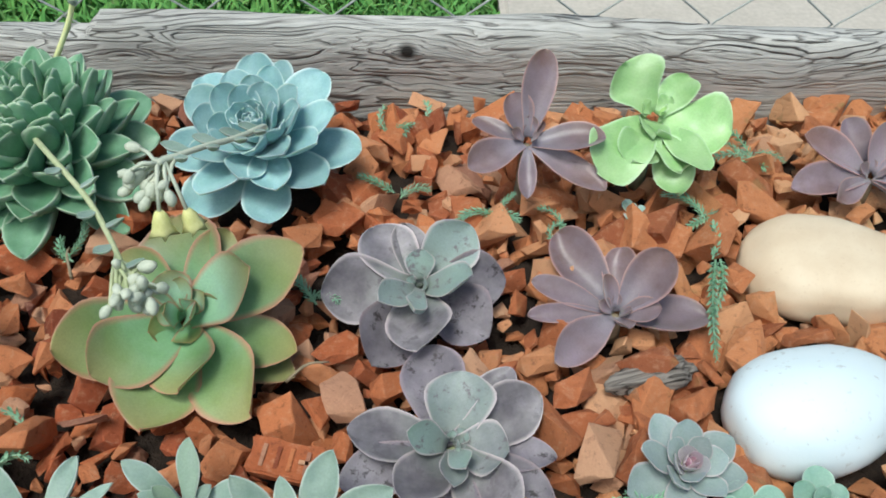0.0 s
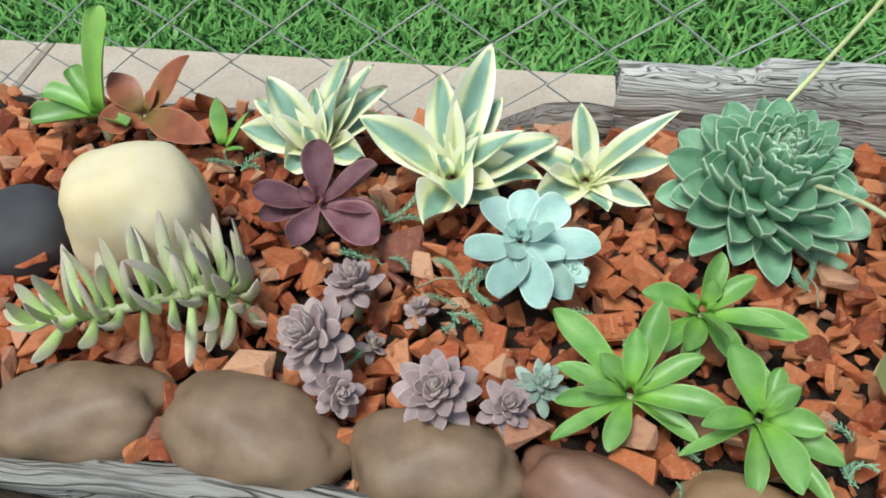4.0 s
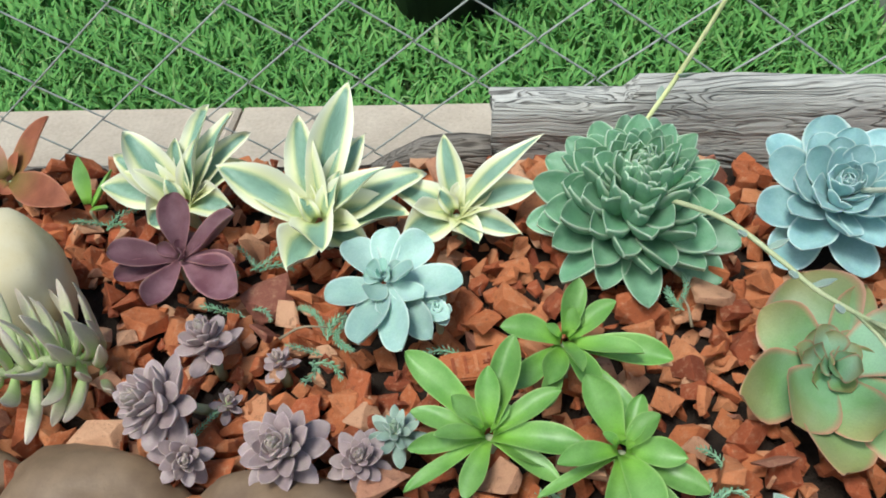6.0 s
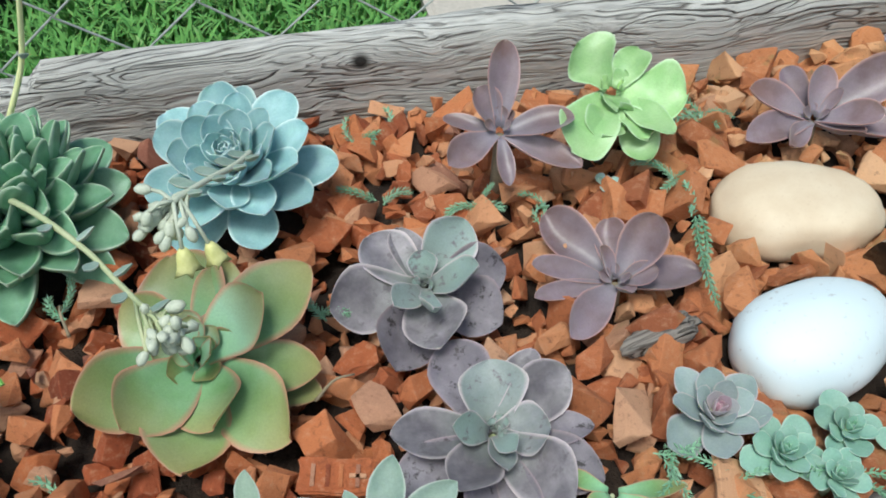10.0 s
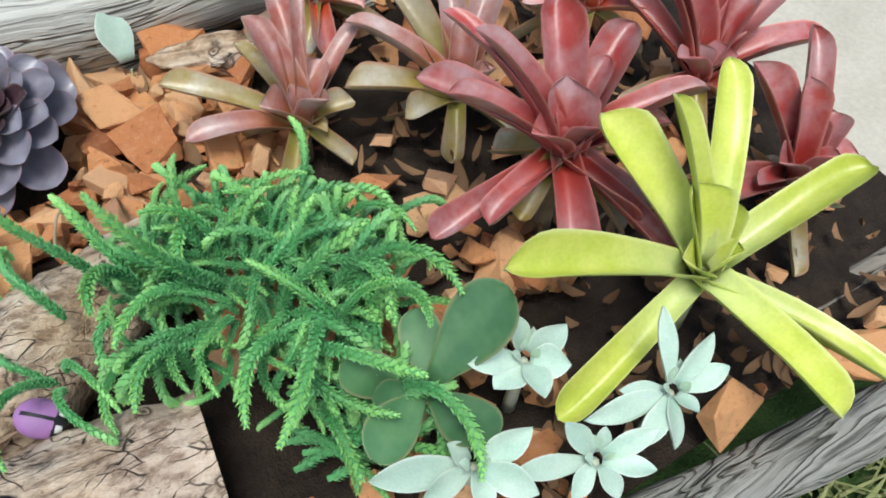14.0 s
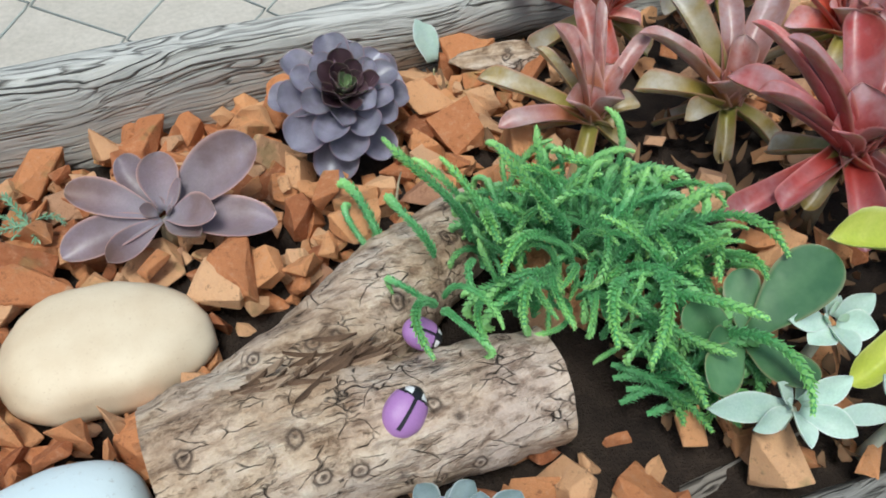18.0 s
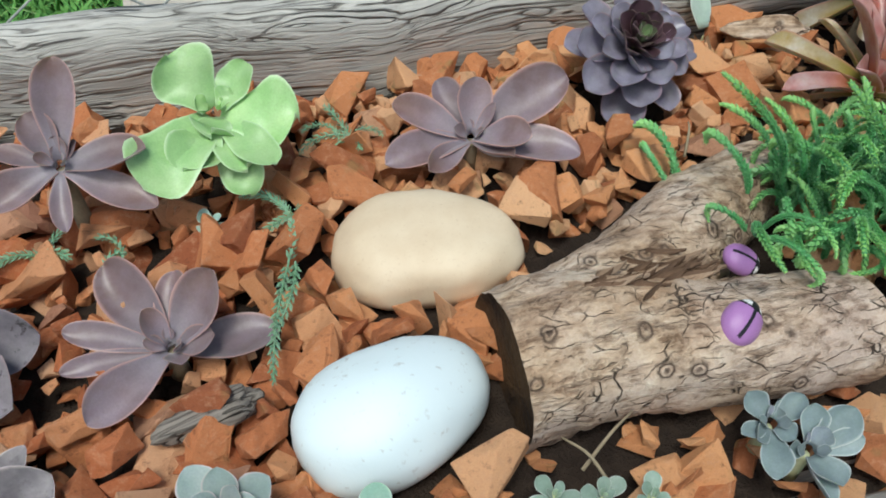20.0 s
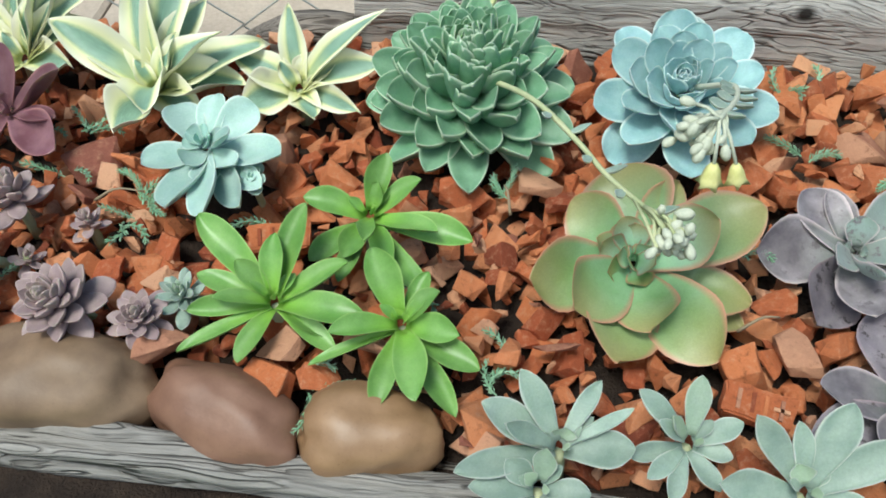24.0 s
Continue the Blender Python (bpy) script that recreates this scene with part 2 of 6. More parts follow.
def bark_mat():
    """Pale smooth bark: fine dark cracks that cross and run along it, eyes of old twigs, grey and pinkish patches."""
    m, nt, b = mat("bark", 0.88, 0.0, 0.25)
    n1, n2 = noise_tex(nt, 24.0, 7.0, 0.68, stretch=(0.7, 1.3, 1.3)), noise_tex(nt, 260.0, 5.0, 0.75)
    c = nt.nodes.new("ShaderNodeTexCoord")
    add = nt.nodes.new("ShaderNodeVectorMath")
    add.operation = "MULTIPLY_ADD"
    add.inputs[1].default_value = (0.016, 0.016, 0.016)
    warp = noise_tex(nt, 32.0, 3.0, 0.55)
    nt.links.new(warp.outputs["Color"], add.inputs[0])
    nt.links.new(c.outputs["Object"], add.inputs[2])
    cracks = []
    for scale, stretch, width in ((46.0, (0.62, 1.2, 1.2), 0.016), (105.0, (0.3, 1.3, 1.3), 0.03)):
        mp = node(nt, "ShaderNodeMapping", Scale=stretch)
        nt.links.new(add.outputs[0], mp.inputs[0])
        vor = node(nt, "ShaderNodeTexVoronoi", Scale=scale)
        vor.feature = "DISTANCE_TO_EDGE"
        nt.links.new(mp.outputs[0], vor.inputs[0])
        where = ramp(nt, noise_tex(nt, 30.0 + scale * 0.2, 4.0).outputs[0], [(0.49, (0, 0, 0)), (0.6, (1, 1, 1))])
        line = ramp(nt, vor.outputs["Distance"], [(0.0, (0.0, 0.0, 0.0)), (width, (1, 1, 1))])
        cracks.append(mix(nt, where.outputs[0], (1.0, 1.0, 1.0), line.outputs[0]))
    crack = mix(nt, 1.0, cracks[0], cracks[1], "MULTIPLY")
    eyes = node(nt, "ShaderNodeTexVoronoi", Scale=52.0)
    nt.links.new(add.outputs[0], eyes.inputs[0])
    ring = math_node(nt, "ADD", eyes.outputs["Distance"], math_node(nt, "MULTIPLY", math_node(nt, "SUBTRACT", n2.outputs[0], 0.5), 0.16))
    eye = ramp(nt, ring, [(0.04, (0.1, 0.1, 0.1)), (0.10, (0.95, 0.95, 0.95)), (0.15, (0.8, 0.8, 0.8)), (0.19, (0.12, 0.12, 0.12)), (0.25, (0.75, 0.75, 0.75)), (0.32, (1, 1, 1))])
    mottle = ramp(nt, noise_tex(nt, 95.0, 6.0, 0.72, stretch=(0.6, 1.2, 1.2)).outputs[0], [(0.36, (0.42, 0.33, 0.27)), (0.46, (0.88, 0.83, 0.78)), (0.56, (1.0, 1.0, 1.0))])
    fibre = ramp(nt, noise_tex(nt, 60.0, 5.0, 0.7, stretch=(0.2, 1.6, 1.6)).outputs[0], [(0.36, (0, 0, 0)), (0.46, (1, 1, 1))])
    col = ramp(nt, n1.outputs[0], [(0.30, (0.24, 0.155, 0.10)), (0.40, (0.46, 0.33, 0.225)), (0.51, (0.60, 0.465, 0.34)), (0.66, (0.70, 0.595, 0.49))])
    col = mix(nt, ramp(nt, noise_tex(nt, 9.0, 3.0).outputs[0], [(0.45, (0, 0, 0)), (0.7, (0.6, 0.6, 0.6))]).outputs[0], col.outputs[0], (0.54, 0.44, 0.40))
    col = mix(nt, 0.8, col, mottle.outputs[0], "MULTIPLY")
    col = mix(nt, 0.65, col, mix(nt, n2.outputs[0], (0.1, 0.1, 0.1), (0.9, 0.9, 0.9)), "OVERLAY")
    col = mix(nt, math_node(nt, "ADD", math_node(nt, "MULTIPLY", fibre.outputs[0], 0.45), 0.55), (0.16, 0.10, 0.07), col)
    col = mix(nt, eye.outputs[0], (0.10, 0.065, 0.05), col)
    col = mix(nt, crack, (0.035, 0.023, 0.017), col)
    nt.links.new(col, b.inputs["Base Color"])
    height = math_node(nt, "ADD", math_node(nt, "MULTIPLY", crack, 1.0), math_node(nt, "ADD", math_node(nt, "MULTIPLY", eye.outputs[0], 0.5), math_node(nt, "ADD", math_node(nt, "MULTIPLY", n2.outputs[0], 0.4), math_node(nt, "MULTIPLY", mottle.outputs[0], 0.5))))
    bump(nt, b, math_node(nt, "ADD", height, math_node(nt, "MULTIPLY", fibre.outputs[0], 0.3)), 0.9, 0.004)
    return m


def plain_mat(name, a, c, scale=20.0, rough=0.8, bumpy=0.4, dist=0.003, spec=0.3, metal=0.0):
    m, nt, b = mat(name, rough, metal, spec)
    n1, n2 = noise_tex(nt, scale, 5.0, 0.65), noise_tex(nt, scale * 14, 3.0)
    col = mix(nt, ramp(nt, n1.outputs[0], [(0.3, (0, 0, 0)), (0.7, (1, 1, 1))]).outputs[0], a, c)
    col = mix(nt, 0.35, col, mix(nt, n2.outputs[0], (0.2, 0.2, 0.2), (0.8, 0.8, 0.8)), "OVERLAY")
    nt.links.new(col, b.inputs["Base Color"])
    bump(nt, b, math_node(nt, "ADD", n1.outputs[0], n2.outputs[0]), bumpy, dist)
    return m


def grass_mat(name, a, c, dry):
    m, nt, b = mat(name, 0.85, 0.0, 0.12)
    geo = nt.nodes.new("ShaderNodeNewGeometry")
    col = ramp(nt, geo.outputs["Random Per Island"], [(0.0, a), (0.6, c), (0.9, c), (1.0, dry)])
    nt.links.new(col.outputs[0], b.inputs["Base Color"])
    b.inputs["Subsurface Weight"].default_value = 0.1
    b.inputs["Subsurface Scale"].default_value = 0.003
    return m


M = dict(
    chip=chip_mat(),
    soil=plain_mat("soil", (0.02, 0.013, 0.010), (0.06, 0.04, 0.028), 40.0, 0.95, 1.0, 0.006),
    sleeper=wood_mat("weathered_wood", (0.56, 0.55, 0.515), (0.085, 0.078, 0.07), knots=((0.158, 0.7045, 0.037),)),
    sleeper_front=wood_mat("damp_wood", (0.30, 0.29, 0.27), (0.05, 0.046, 0.04)),
    sleeper_dark=wood_mat("old_wood", (0.26, 0.23, 0.20), (0.04, 0.033, 0.028)),
    bark=bark_mat(),
    torn_dark=plain_mat("torn_bark", (0.10, 0.06, 0.04), (0.22, 0.14, 0.09), 60.0, 0.9),
    torn_pale=plain_mat("torn_pale_bark", (0.30, 0.20, 0.13), (0.46, 0.35, 0.26), 60.0, 0.9),
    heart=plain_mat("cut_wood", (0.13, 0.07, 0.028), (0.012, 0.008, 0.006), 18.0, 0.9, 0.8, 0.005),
    white=stone_mat("white_stone", (0.69, 0.79, 0.82), (0.65, 0.755, 0.79), (0.36, 0.36, 0.34), 0.55, 9.0, 0.5),
    tan=stone_mat("tan_stone", (0.62, 0.49, 0.34), (0.73, 0.62, 0.46), (0.44, 0.29, 0.18), 0.6, 26.0, 0.5),
    cream=stone_mat("cream_stone", (0.62, 0.50, 0.26), (0.70, 0.64, 0.48), (0.45, 0.33, 0.16), 0.6, 16.0, 0.3),
    brown=stone_mat("brown_stone", (0.135, 0.085, 0.052), (0.27, 0.185, 0.115), (0.12, 0.07, 0.04), 0.56, 26.0, 0.5),
    caramel=stone_mat("caramel_stone", (0.20, 0.115, 0.058), (0.36, 0.225, 0.125), (0.15, 0.08, 0.04), 0.42, 24.0, 0.5),
    redstone=stone_mat("reddish_stone", (0.15, 0.072, 0.045), (0.26, 0.145, 0.095), (0.12, 0.06, 0.04), 0.52, 24.0, 0.5),
    slate=stone_mat("dark_stone", (0.035, 0.036, 0.04), (0.06, 0.06, 0.065), (0.09, 0.09, 0.09), 0.75, 20.0, 0.4),
    wire=plain_mat("galvanised_wire", (0.33, 0.35, 0.33), (0.45, 0.47, 0.44), 60.0, 0.5, 0.2, 0.001, 0.5, 0.15),
    concrete=plain_mat("concrete", (0.43, 0.39, 0.335), (0.53, 0.485, 0.425), 14.0, 0.9, 0.3, 0.002),
    kerb=plain_mat("sandy_kerb", (0.45, 0.375, 0.30), (0.56, 0.48, 0.39), 16.0, 0.9, 0.5, 0.003),
    lawn=plain_mat("lawn_ground", (0.05, 0.11, 0.028), (0.09, 0.16, 0.045), 30.0, 0.95, 1.0, 0.01),
    grass=grass_mat("grass_blade", (0.085, 0.23, 0.055), (0.15, 0.34, 0.09), (0.27, 0.42, 0.16)),
    dry=grass_mat("dry_grass_blade", (0.12, 0.16, 0.05), (0.25, 0.26, 0.12), (0.40, 0.36, 0.22)),
    black=plain_mat("black_plastic", (0.012, 0.012, 0.013), (0.02, 0.02, 0.022), 20.0, 0.5, 0.1),
    purple=stone_mat("purple_paint", (0.31, 0.14, 0.37), (0.42, 0.21, 0.46), (0.15, 0.18, 0.45), 0.35, 30.0, 0.6),
    ink=plain_mat("black_paint", (0.012, 0.012, 0.015), (0.02, 0.02, 0.025), 30.0, 0.35, 0.1),
    paint_white=plain_mat("white_paint", (0.75, 0.75, 0.74), (0.8, 0.8, 0.8), 30.0, 0.4, 0.1),
    twig=plain_mat("dry_stem", (0.25, 0.20, 0.13), (0.36, 0.30, 0.20), 60.0, 0.9, 0.4),
    green_stem=plain_mat("green_stem", (0.36, 0.42, 0.22), (0.52, 0.54, 0.34), 60.0, 0.6, 0.2),
    pale_stem=plain_mat("pale_stem", (0.48, 0.53, 0.42), (0.58, 0.60, 0.48), 60.0, 0.6, 0.2),
    yellow_stem=plain_mat("yellow_green_stem", (0.74, 0.77, 0.34), (0.80, 0.82, 0.46), 60.0, 0.6, 0.2),
    dark_outer=leaf_mat("lavender_grey_leaf", (0.17, 0.155, 0.20), (0.28, 0.27, 0.345), (0.26, 0.18, 0.22), rough=0.35, gloss=0.6),
    petal=plain_mat("yellow_petal", (0.62, 0.62, 0.22), (0.72, 0.68, 0.35), 60.0, 0.5, 0.2),
    litter=grass_mat("dead_leaf", (0.10, 0.055, 0.03), (0.22, 0.13, 0.075), (0.36, 0.25, 0.17)),
    agave=striped_mat("variegated_leaf", (0.15, 0.255, 0.19), (0.76, 0.77, 0.48)),
    bigrose=leaf_mat("dusty_green_leaf", (0.13, 0.29, 0.165), (0.225, 0.40, 0.255), (0.46, 0.57, 0.42), rough=0.45, inner=(0.20, 0.37, 0.21)),
    blue=leaf_mat("powder_blue_leaf", (0.23, 0.41, 0.42), (0.35, 0.545, 0.545), (0.62, 0.75, 0.71), rough=0.6, inner=(0.22, 0.38, 0.38), sheen=0.2),
    aqua=leaf_mat("aqua_leaf", (0.28, 0.44, 0.39), (0.38, 0.54, 0.48), (0.56, 0.68, 0.60), rough=0.6, inner=(0.26, 0.46, 0.38), sheen=0.2),
    kiwi=leaf_mat("olive_green_leaf", (0.17, 0.305, 0.115), (0.23, 0.37, 0.19), (0.44, 0.21, 0.14), (0.72, 1.0), 0.4, tip=(0.27, 0.245, 0.095), foot=(0.23, 0.44, 0.25), inner=(0.34, 0.52, 0.36)),
    grey=leaf_mat("grey_violet_leaf", (0.125, 0.112, 0.125), (0.30, 0.275, 0.29), (0.50, 0.43, 0.43), rough=0.5, spots=(0.15, 0.135, 0.145), foot=(0.20, 0.23, 0.21), inner=(0.25, 0.33, 0.295), sheen=0.15),
    grey_old=leaf_mat("withered_grey_leaf", (0.14, 0.125, 0.145), (0.26, 0.235, 0.26), (0.28, 0.22, 0.24), rough=0.65, spots=(0.05, 0.042, 0.045)),
    # lavender foot and pale wash carry the sky's sheen in the colour
    purple_leaf=leaf_mat("dusky_purple_leaf", (0.15, 0.10, 0.105), (0.24, 0.18, 0.195), (0.42, 0.25, 0.23), rough=0.42, tip=(0.17, 0.098, 0.082), foot=(0.26, 0.235, 0.27), inner=(0.30, 0.235, 0.27), sheen=0.3, gloss=0.5, bloom_glare=(0.25, 0.20, 0.235)),
    plum=leaf_mat("plum_leaf", (0.13, 0.052, 0.065), (0.22, 0.115, 0.135), (0.34, 0.17, 0.17), rough=0.45, gloss=0.4),
    lime=leaf_mat("lime_green_leaf", (0.275, 0.47, 0.19), (0.38, 0.56, 0.265), (0.48, 0.66, 0.38), rough=0.4, inner=(0.42, 0.66, 0.24)),
    green=leaf_mat("bright_green_leaf", (0.125, 0.28, 0.06), (0.20, 0.37, 0.105), (0.27, 0.44, 0.13), rough=0.42, foot=(0.22, 0.44, 0.06), gloss=0.5, inner=(0.30, 0.55, 0.07)),
    pink=leaf_mat("pink_grey_leaf", (0.26, 0.335, 0.32), (0.34, 0.40, 0.39), (0.55, 0.48, 0.48), rough=0.55, inner=(0.52, 0.28, 0.36), sheen=0.15),
    teal=leaf_mat("teal_leaf", (0.20, 0.36, 0.28), (0.28, 0.44, 0.35), (0.40, 0.52, 0.42), rough=0.55, inner=(0.28, 0.5, 0.36)),
    ghost=leaf_mat("pale_ghost_leaf", (0.20, 0.285, 0.235), (0.30, 0.385, 0.32), (0.46, 0.50, 0.45), rough=0.55, inner=(0.36, 0.48, 0.32), sheen=0.15),
    mauve=leaf_mat("mauve_leaf", (0.27, 0.20, 0.205), (0.38, 0.295, 0.285), (0.50, 0.38, 0.37), rough=0.5, inner=(0.38, 0.32, 0.27)),
    dark=leaf_mat("near_black_leaf", (0.045, 0.022, 0.028), (0.095, 0.055, 0.07), (0.20, 0.12, 0.13), rough=0.28, gloss=0.6, inner=(0.20, 0.30, 0.14)),
    mint=leaf_mat("pale_mint_leaf", (0.36, 0.49, 0.415), (0.47, 0.58, 0.50), (0.58, 0.64, 0.58), rough=0.5, inner=(0.42, 0.56, 0.40), sheen=0.15),
    slate_leaf=leaf_mat("slate_grey_leaf", (0.15, 0.20, 0.205), (0.22, 0.28, 0.285), (0.42, 0.46, 0.45), rough=0.5, inner=(0.22, 0.22, 0.28), sheen=0.1),
    finger=leaf_mat("finger_leaf", (0.40, 0.50, 0.24), (0.52, 0.54, 0.35), (0.58, 0.49, 0.42), rough=0.5, inner=(0.38, 0.52, 0.16), tip=(0.56, 0.47, 0.41), foot=(0.36, 0.52, 0.16)),
    jade=leaf_mat("jade_leaf", (0.06, 0.15, 0.065), (0.105, 0.21, 0.095), (0.22, 0.23, 0.12), rough=0.27, gloss=0.6),
    # bromeliads: the pale wash is scurf and painted sky reflection together
    red=leaf_mat("red_bromeliad_leaf", (0.27, 0.024, 0.026), (0.38, 0.06, 0.055), (0.48, 0.16, 0.15), (0.82, 1.0), rough=0.38, gloss=0.6, foot=(0.26, 0.022, 0.015), grain=60.0, sheen=0.1, bloom_glare=(0.42, 0.27, 0.29)),
    orange=leaf_mat("orange_bromeliad_leaf", (0.40, 0.06, 0.04), (0.44, 0.12, 0.09), (0.52, 0.22, 0.19), (0.8, 1.0), rough=0.4, gloss=0.6, foot=(0.50, 0.055, 0.015), inner=(0.55, 0.05, 0.015), grain=60.0, sheen=0.1, bloom_glare=(0.48, 0.36, 0.385)),
    mixed=leaf_mat("bronze_bromeliad_leaf", (0.28, 0.06, 0.045), (0.35, 0.13, 0.10), (0.48, 0.25, 0.22), (0.8, 1.0), rough=0.38, gloss=0.6, foot=(0.32, 0.13, 0.03), grain=60.0, sheen=0.1, bloom_glare=(0.44, 0.36, 0.36)),
    olive=leaf_mat("yellowing_bromeliad_leaf", (0.23, 0.165, 0.035), (0.32, 0.22, 0.06), (0.40, 0.20, 0.12), (0.8, 1.0), rough=0.38, gloss=0.6, foot=(0.22, 0.20, 0.04), grain=60.0, sheen=0.1, bloom_glare=(0.46, 0.44, 0.40)),
    rust=leaf_mat("rust_brown_leaf", (0.22, 0.065, 0.03), (0.33, 0.11, 0.055), (0.42, 0.17, 0.10), rough=0.45, foot=(0.20, 0.14, 0.04), gloss=0.4),
    lemon=leaf_mat("yellow_green_leaf", (0.44, 0.50, 0.07), (0.57, 0.60, 0.14), (0.66, 0.70, 0.26), rough=0.35, gloss=0.5, foot=(0.55, 0.62, 0.28), grain=60.0),
    moss=leaf_mat("chain_leaf", (0.085, 0.30, 0.105), (0.165, 0.42, 0.175), (0.40, 0.66, 0.40), rough=0.5, tip=(0.30, 0.60, 0.16)),
    sedum=leaf_mat("sedum_leaf", (0.20, 0.40, 0.24), (0.30, 0.50, 0.33), (0.42, 0.6, 0.42), rough=0.5),
)


# ---- mesh helpers ----
def mesh_of(name, verts, faces, material, smooth=True, attrs=None):
    me = bpy.data.meshes.new(name)
    me.from_pydata([tuple(v) for v in verts], [], [tuple(f) for f in faces])
    me.materials.append(material)
    if smooth:
        me.shade_smooth()
    for key, values in (attrs or {}).items():
        a = me.attributes.new(key, "FLOAT", "POINT")
        a.data.foreach_set("value", np.asarray(values, dtype=np.float32))
    return me


def part(name, me, parent, m=None, label=""):
    ob = new(name, me)
    ob.parent = parent
    if m is not None:
        ob.matrix_basis = m
    if label:
        ob["label"] = label
    return ob


def thing(name, at, label, category, group="", kind=""):
    ob = new(name)
    ob.empty_display_size = 0.01
    ob.location = at
    return tagged(ob, label, category, group, kind)


OUTLINES = {"spoon": (0.46, 0.66, 1.95, 0.58), "round": (0.26, 0.67, 2.2, 0.5), "lance": (0.42, 0.55, 1.7, 0.8), "strap": (0.78, 0.86, 2.6, 0.5), "sword": (0.62, 0.46, 1.7, 0.95), "fat": (0.6, 0.6, 1.9, 0.7), "spade": (0.42, 0.66, 1.6, 0.66), "oval": (0.34, 0.6, 2.2, 0.52), "heart": (0.36, 0.66, 2.3, 0.52), "blade": (0.62, 0.5, 1.9, 0.82), "petal": (0.42, 0.70, 2.6, 0.5), "tongue": (0.42, 0.66, 1.8, 0.62)}


def half_width(u, shape):
    """Half width of a leaf at u along it, 0 to 1, as a share of the widest."""
    foot, mid, p, q = OUTLINES[shape]
    if u < mid:
        return foot + (1 - foot) * math.sin(math.pi / 2 * u / mid) ** 1.4
    return max(1 - ((u - mid) / (1 - mid)) ** p, 0.0) ** q


LEAVES = {}


def leaf_mesh(shape, material, thick=0.1, cup=0.15, curl=0.1, keel=0.0, wave=0.0, heart=0.0, seed=0, slim=1.0):
    """A fleshy leaf one long and one wide: two skins that meet at the rim. cup: rim raised; curl: tip raised; keel: fold along the middle."""
    key = (shape, material.name, thick, cup, curl, keel, wave, heart, seed, slim)
    if key in LEAVES:
        return LEAVES[key]
    nu, nv = 13, 9
    us = np.sin(np.linspace(0, np.pi / 2, nu)) ** 0.92
    rng = np.random.default_rng(seed + 5)
    ph = rng.uniform(0, 6.28, 3)
    twist, bow = rng.uniform(-0.4, 0.4) * slim, rng.uniform(-0.035, 0.035)
    cup, keel, wave = cup * slim, keel * slim, wave * slim
    verts, edge, along = [], [], []
    for side in (1, -1):
        for u in us:
            w = max(0.5 * half_width(u, shape), 0.012)
            for v in np.linspace(-1, 1, nv):
                s = np.sin(v * np.pi / 2)
                body = thick * 0.5 * np.sqrt(max(1 - s * s, 0)) * (0.55 + 0.45 * np.sin(np.pi * min(u + 0.15, 1))) * np.clip((1.02 - u) / 0.25, 0, 1) ** 0.5
                z = side * body * (0.6 if side > 0 else 1.4) + cup * s * s * w * 0.8 + curl * u ** 2.2 + keel * abs(s) * w
                z += wave * np.sin(u * 9 + ph[0]) * s * 0.5 * u + twist * s * w * u + bow * np.sin(u * 3.1) + 0.012 * np.sin(7 * u + 3 * s + ph[2]) * u
                y = s * w + 0.03 * np.sin(u * 3 + ph[1]) * u
                verts.append((u, y, z))
                edge.append(max(abs(v) ** 0.8 if abs(s) > 0.999 else abs(s) ** 1.5, np.clip((u - 0.88) / 0.12, 0, 1) ** 2))
                along.append(u)
    faces = []
    n = nu * nv
    for i in range(nu - 1):
        for j in range(nv - 1):
            a, b, c, d = i * nv + j, i * nv + j + 1, (i + 1) * nv + j + 1, (i + 1) * nv + j
            faces.append((a, d, c, b))
            faces.append((n + a, n + b, n + c, n + d))
    for i in range(nu - 1):
        for j, flip in ((0, 0), (nv - 1, 1)):
            a, d = i * nv + j, (i + 1) * nv + j
            q = (a, n + a, n + d, d)
            faces.append(q[::-1] if flip else q)
    for j in range(nv - 1):
        a, b = j, j + 1
        faces.append((a, b, n + b, n + a))
        a, b = (nu - 1) * nv + j, (nu - 1) * nv + j + 1
        faces.append((b, a, n + a, n + b))
    me = mesh_of("leaf", verts, faces, material, True, dict(edge=edge, along=along, heart=[heart] * len(verts)))
    LEAVES[key] = me
    return me


def leaf_pose(az, elev, length, width, foot=(0, 0, 0), roll=0.0):
    return Matrix.Translation(foot) @ pose(0, 0, 0, 0, 0, az) @ pose(0, 0, 0, 0, -elev, 0) @ pose(0, 0, 0, roll) @ Matrix.Diagonal((length, width, length, 1))


def tube(points, radii, sides=8, closed=True):
    """A smooth round tube through the points: vertices and faces."""
    pts = [Vector(p) for p in points]
    verts, faces = [], []
    side = None
    for i, p in enumerate(pts):
        d = (pts[min(i + 1, len(pts) - 1)] - pts[max(i - 1, 0)]).normalized()
        if side is None:
            side = d.orthogonal().normalized()
        side = (side - d * side.dot(d)).normalized()
        up = d.cross(side)
        for k in range(sides):
            a = 2 * math.pi * k / sides
            verts.append(p + (side * math.cos(a) + up * math.sin(a)) * radii[i])
    for i in range(len(pts) - 1):
        for k in range(sides):
            a, b = i * sides + k, i * sides + (k + 1) % sides
            faces.append((a, b, b + sides, a + sides))
    if closed:
        faces.append(tuple(range(sides))[::-1])
        faces.append(tuple(range((len(pts) - 1) * sides, len(pts) * sides)))
    return verts, faces


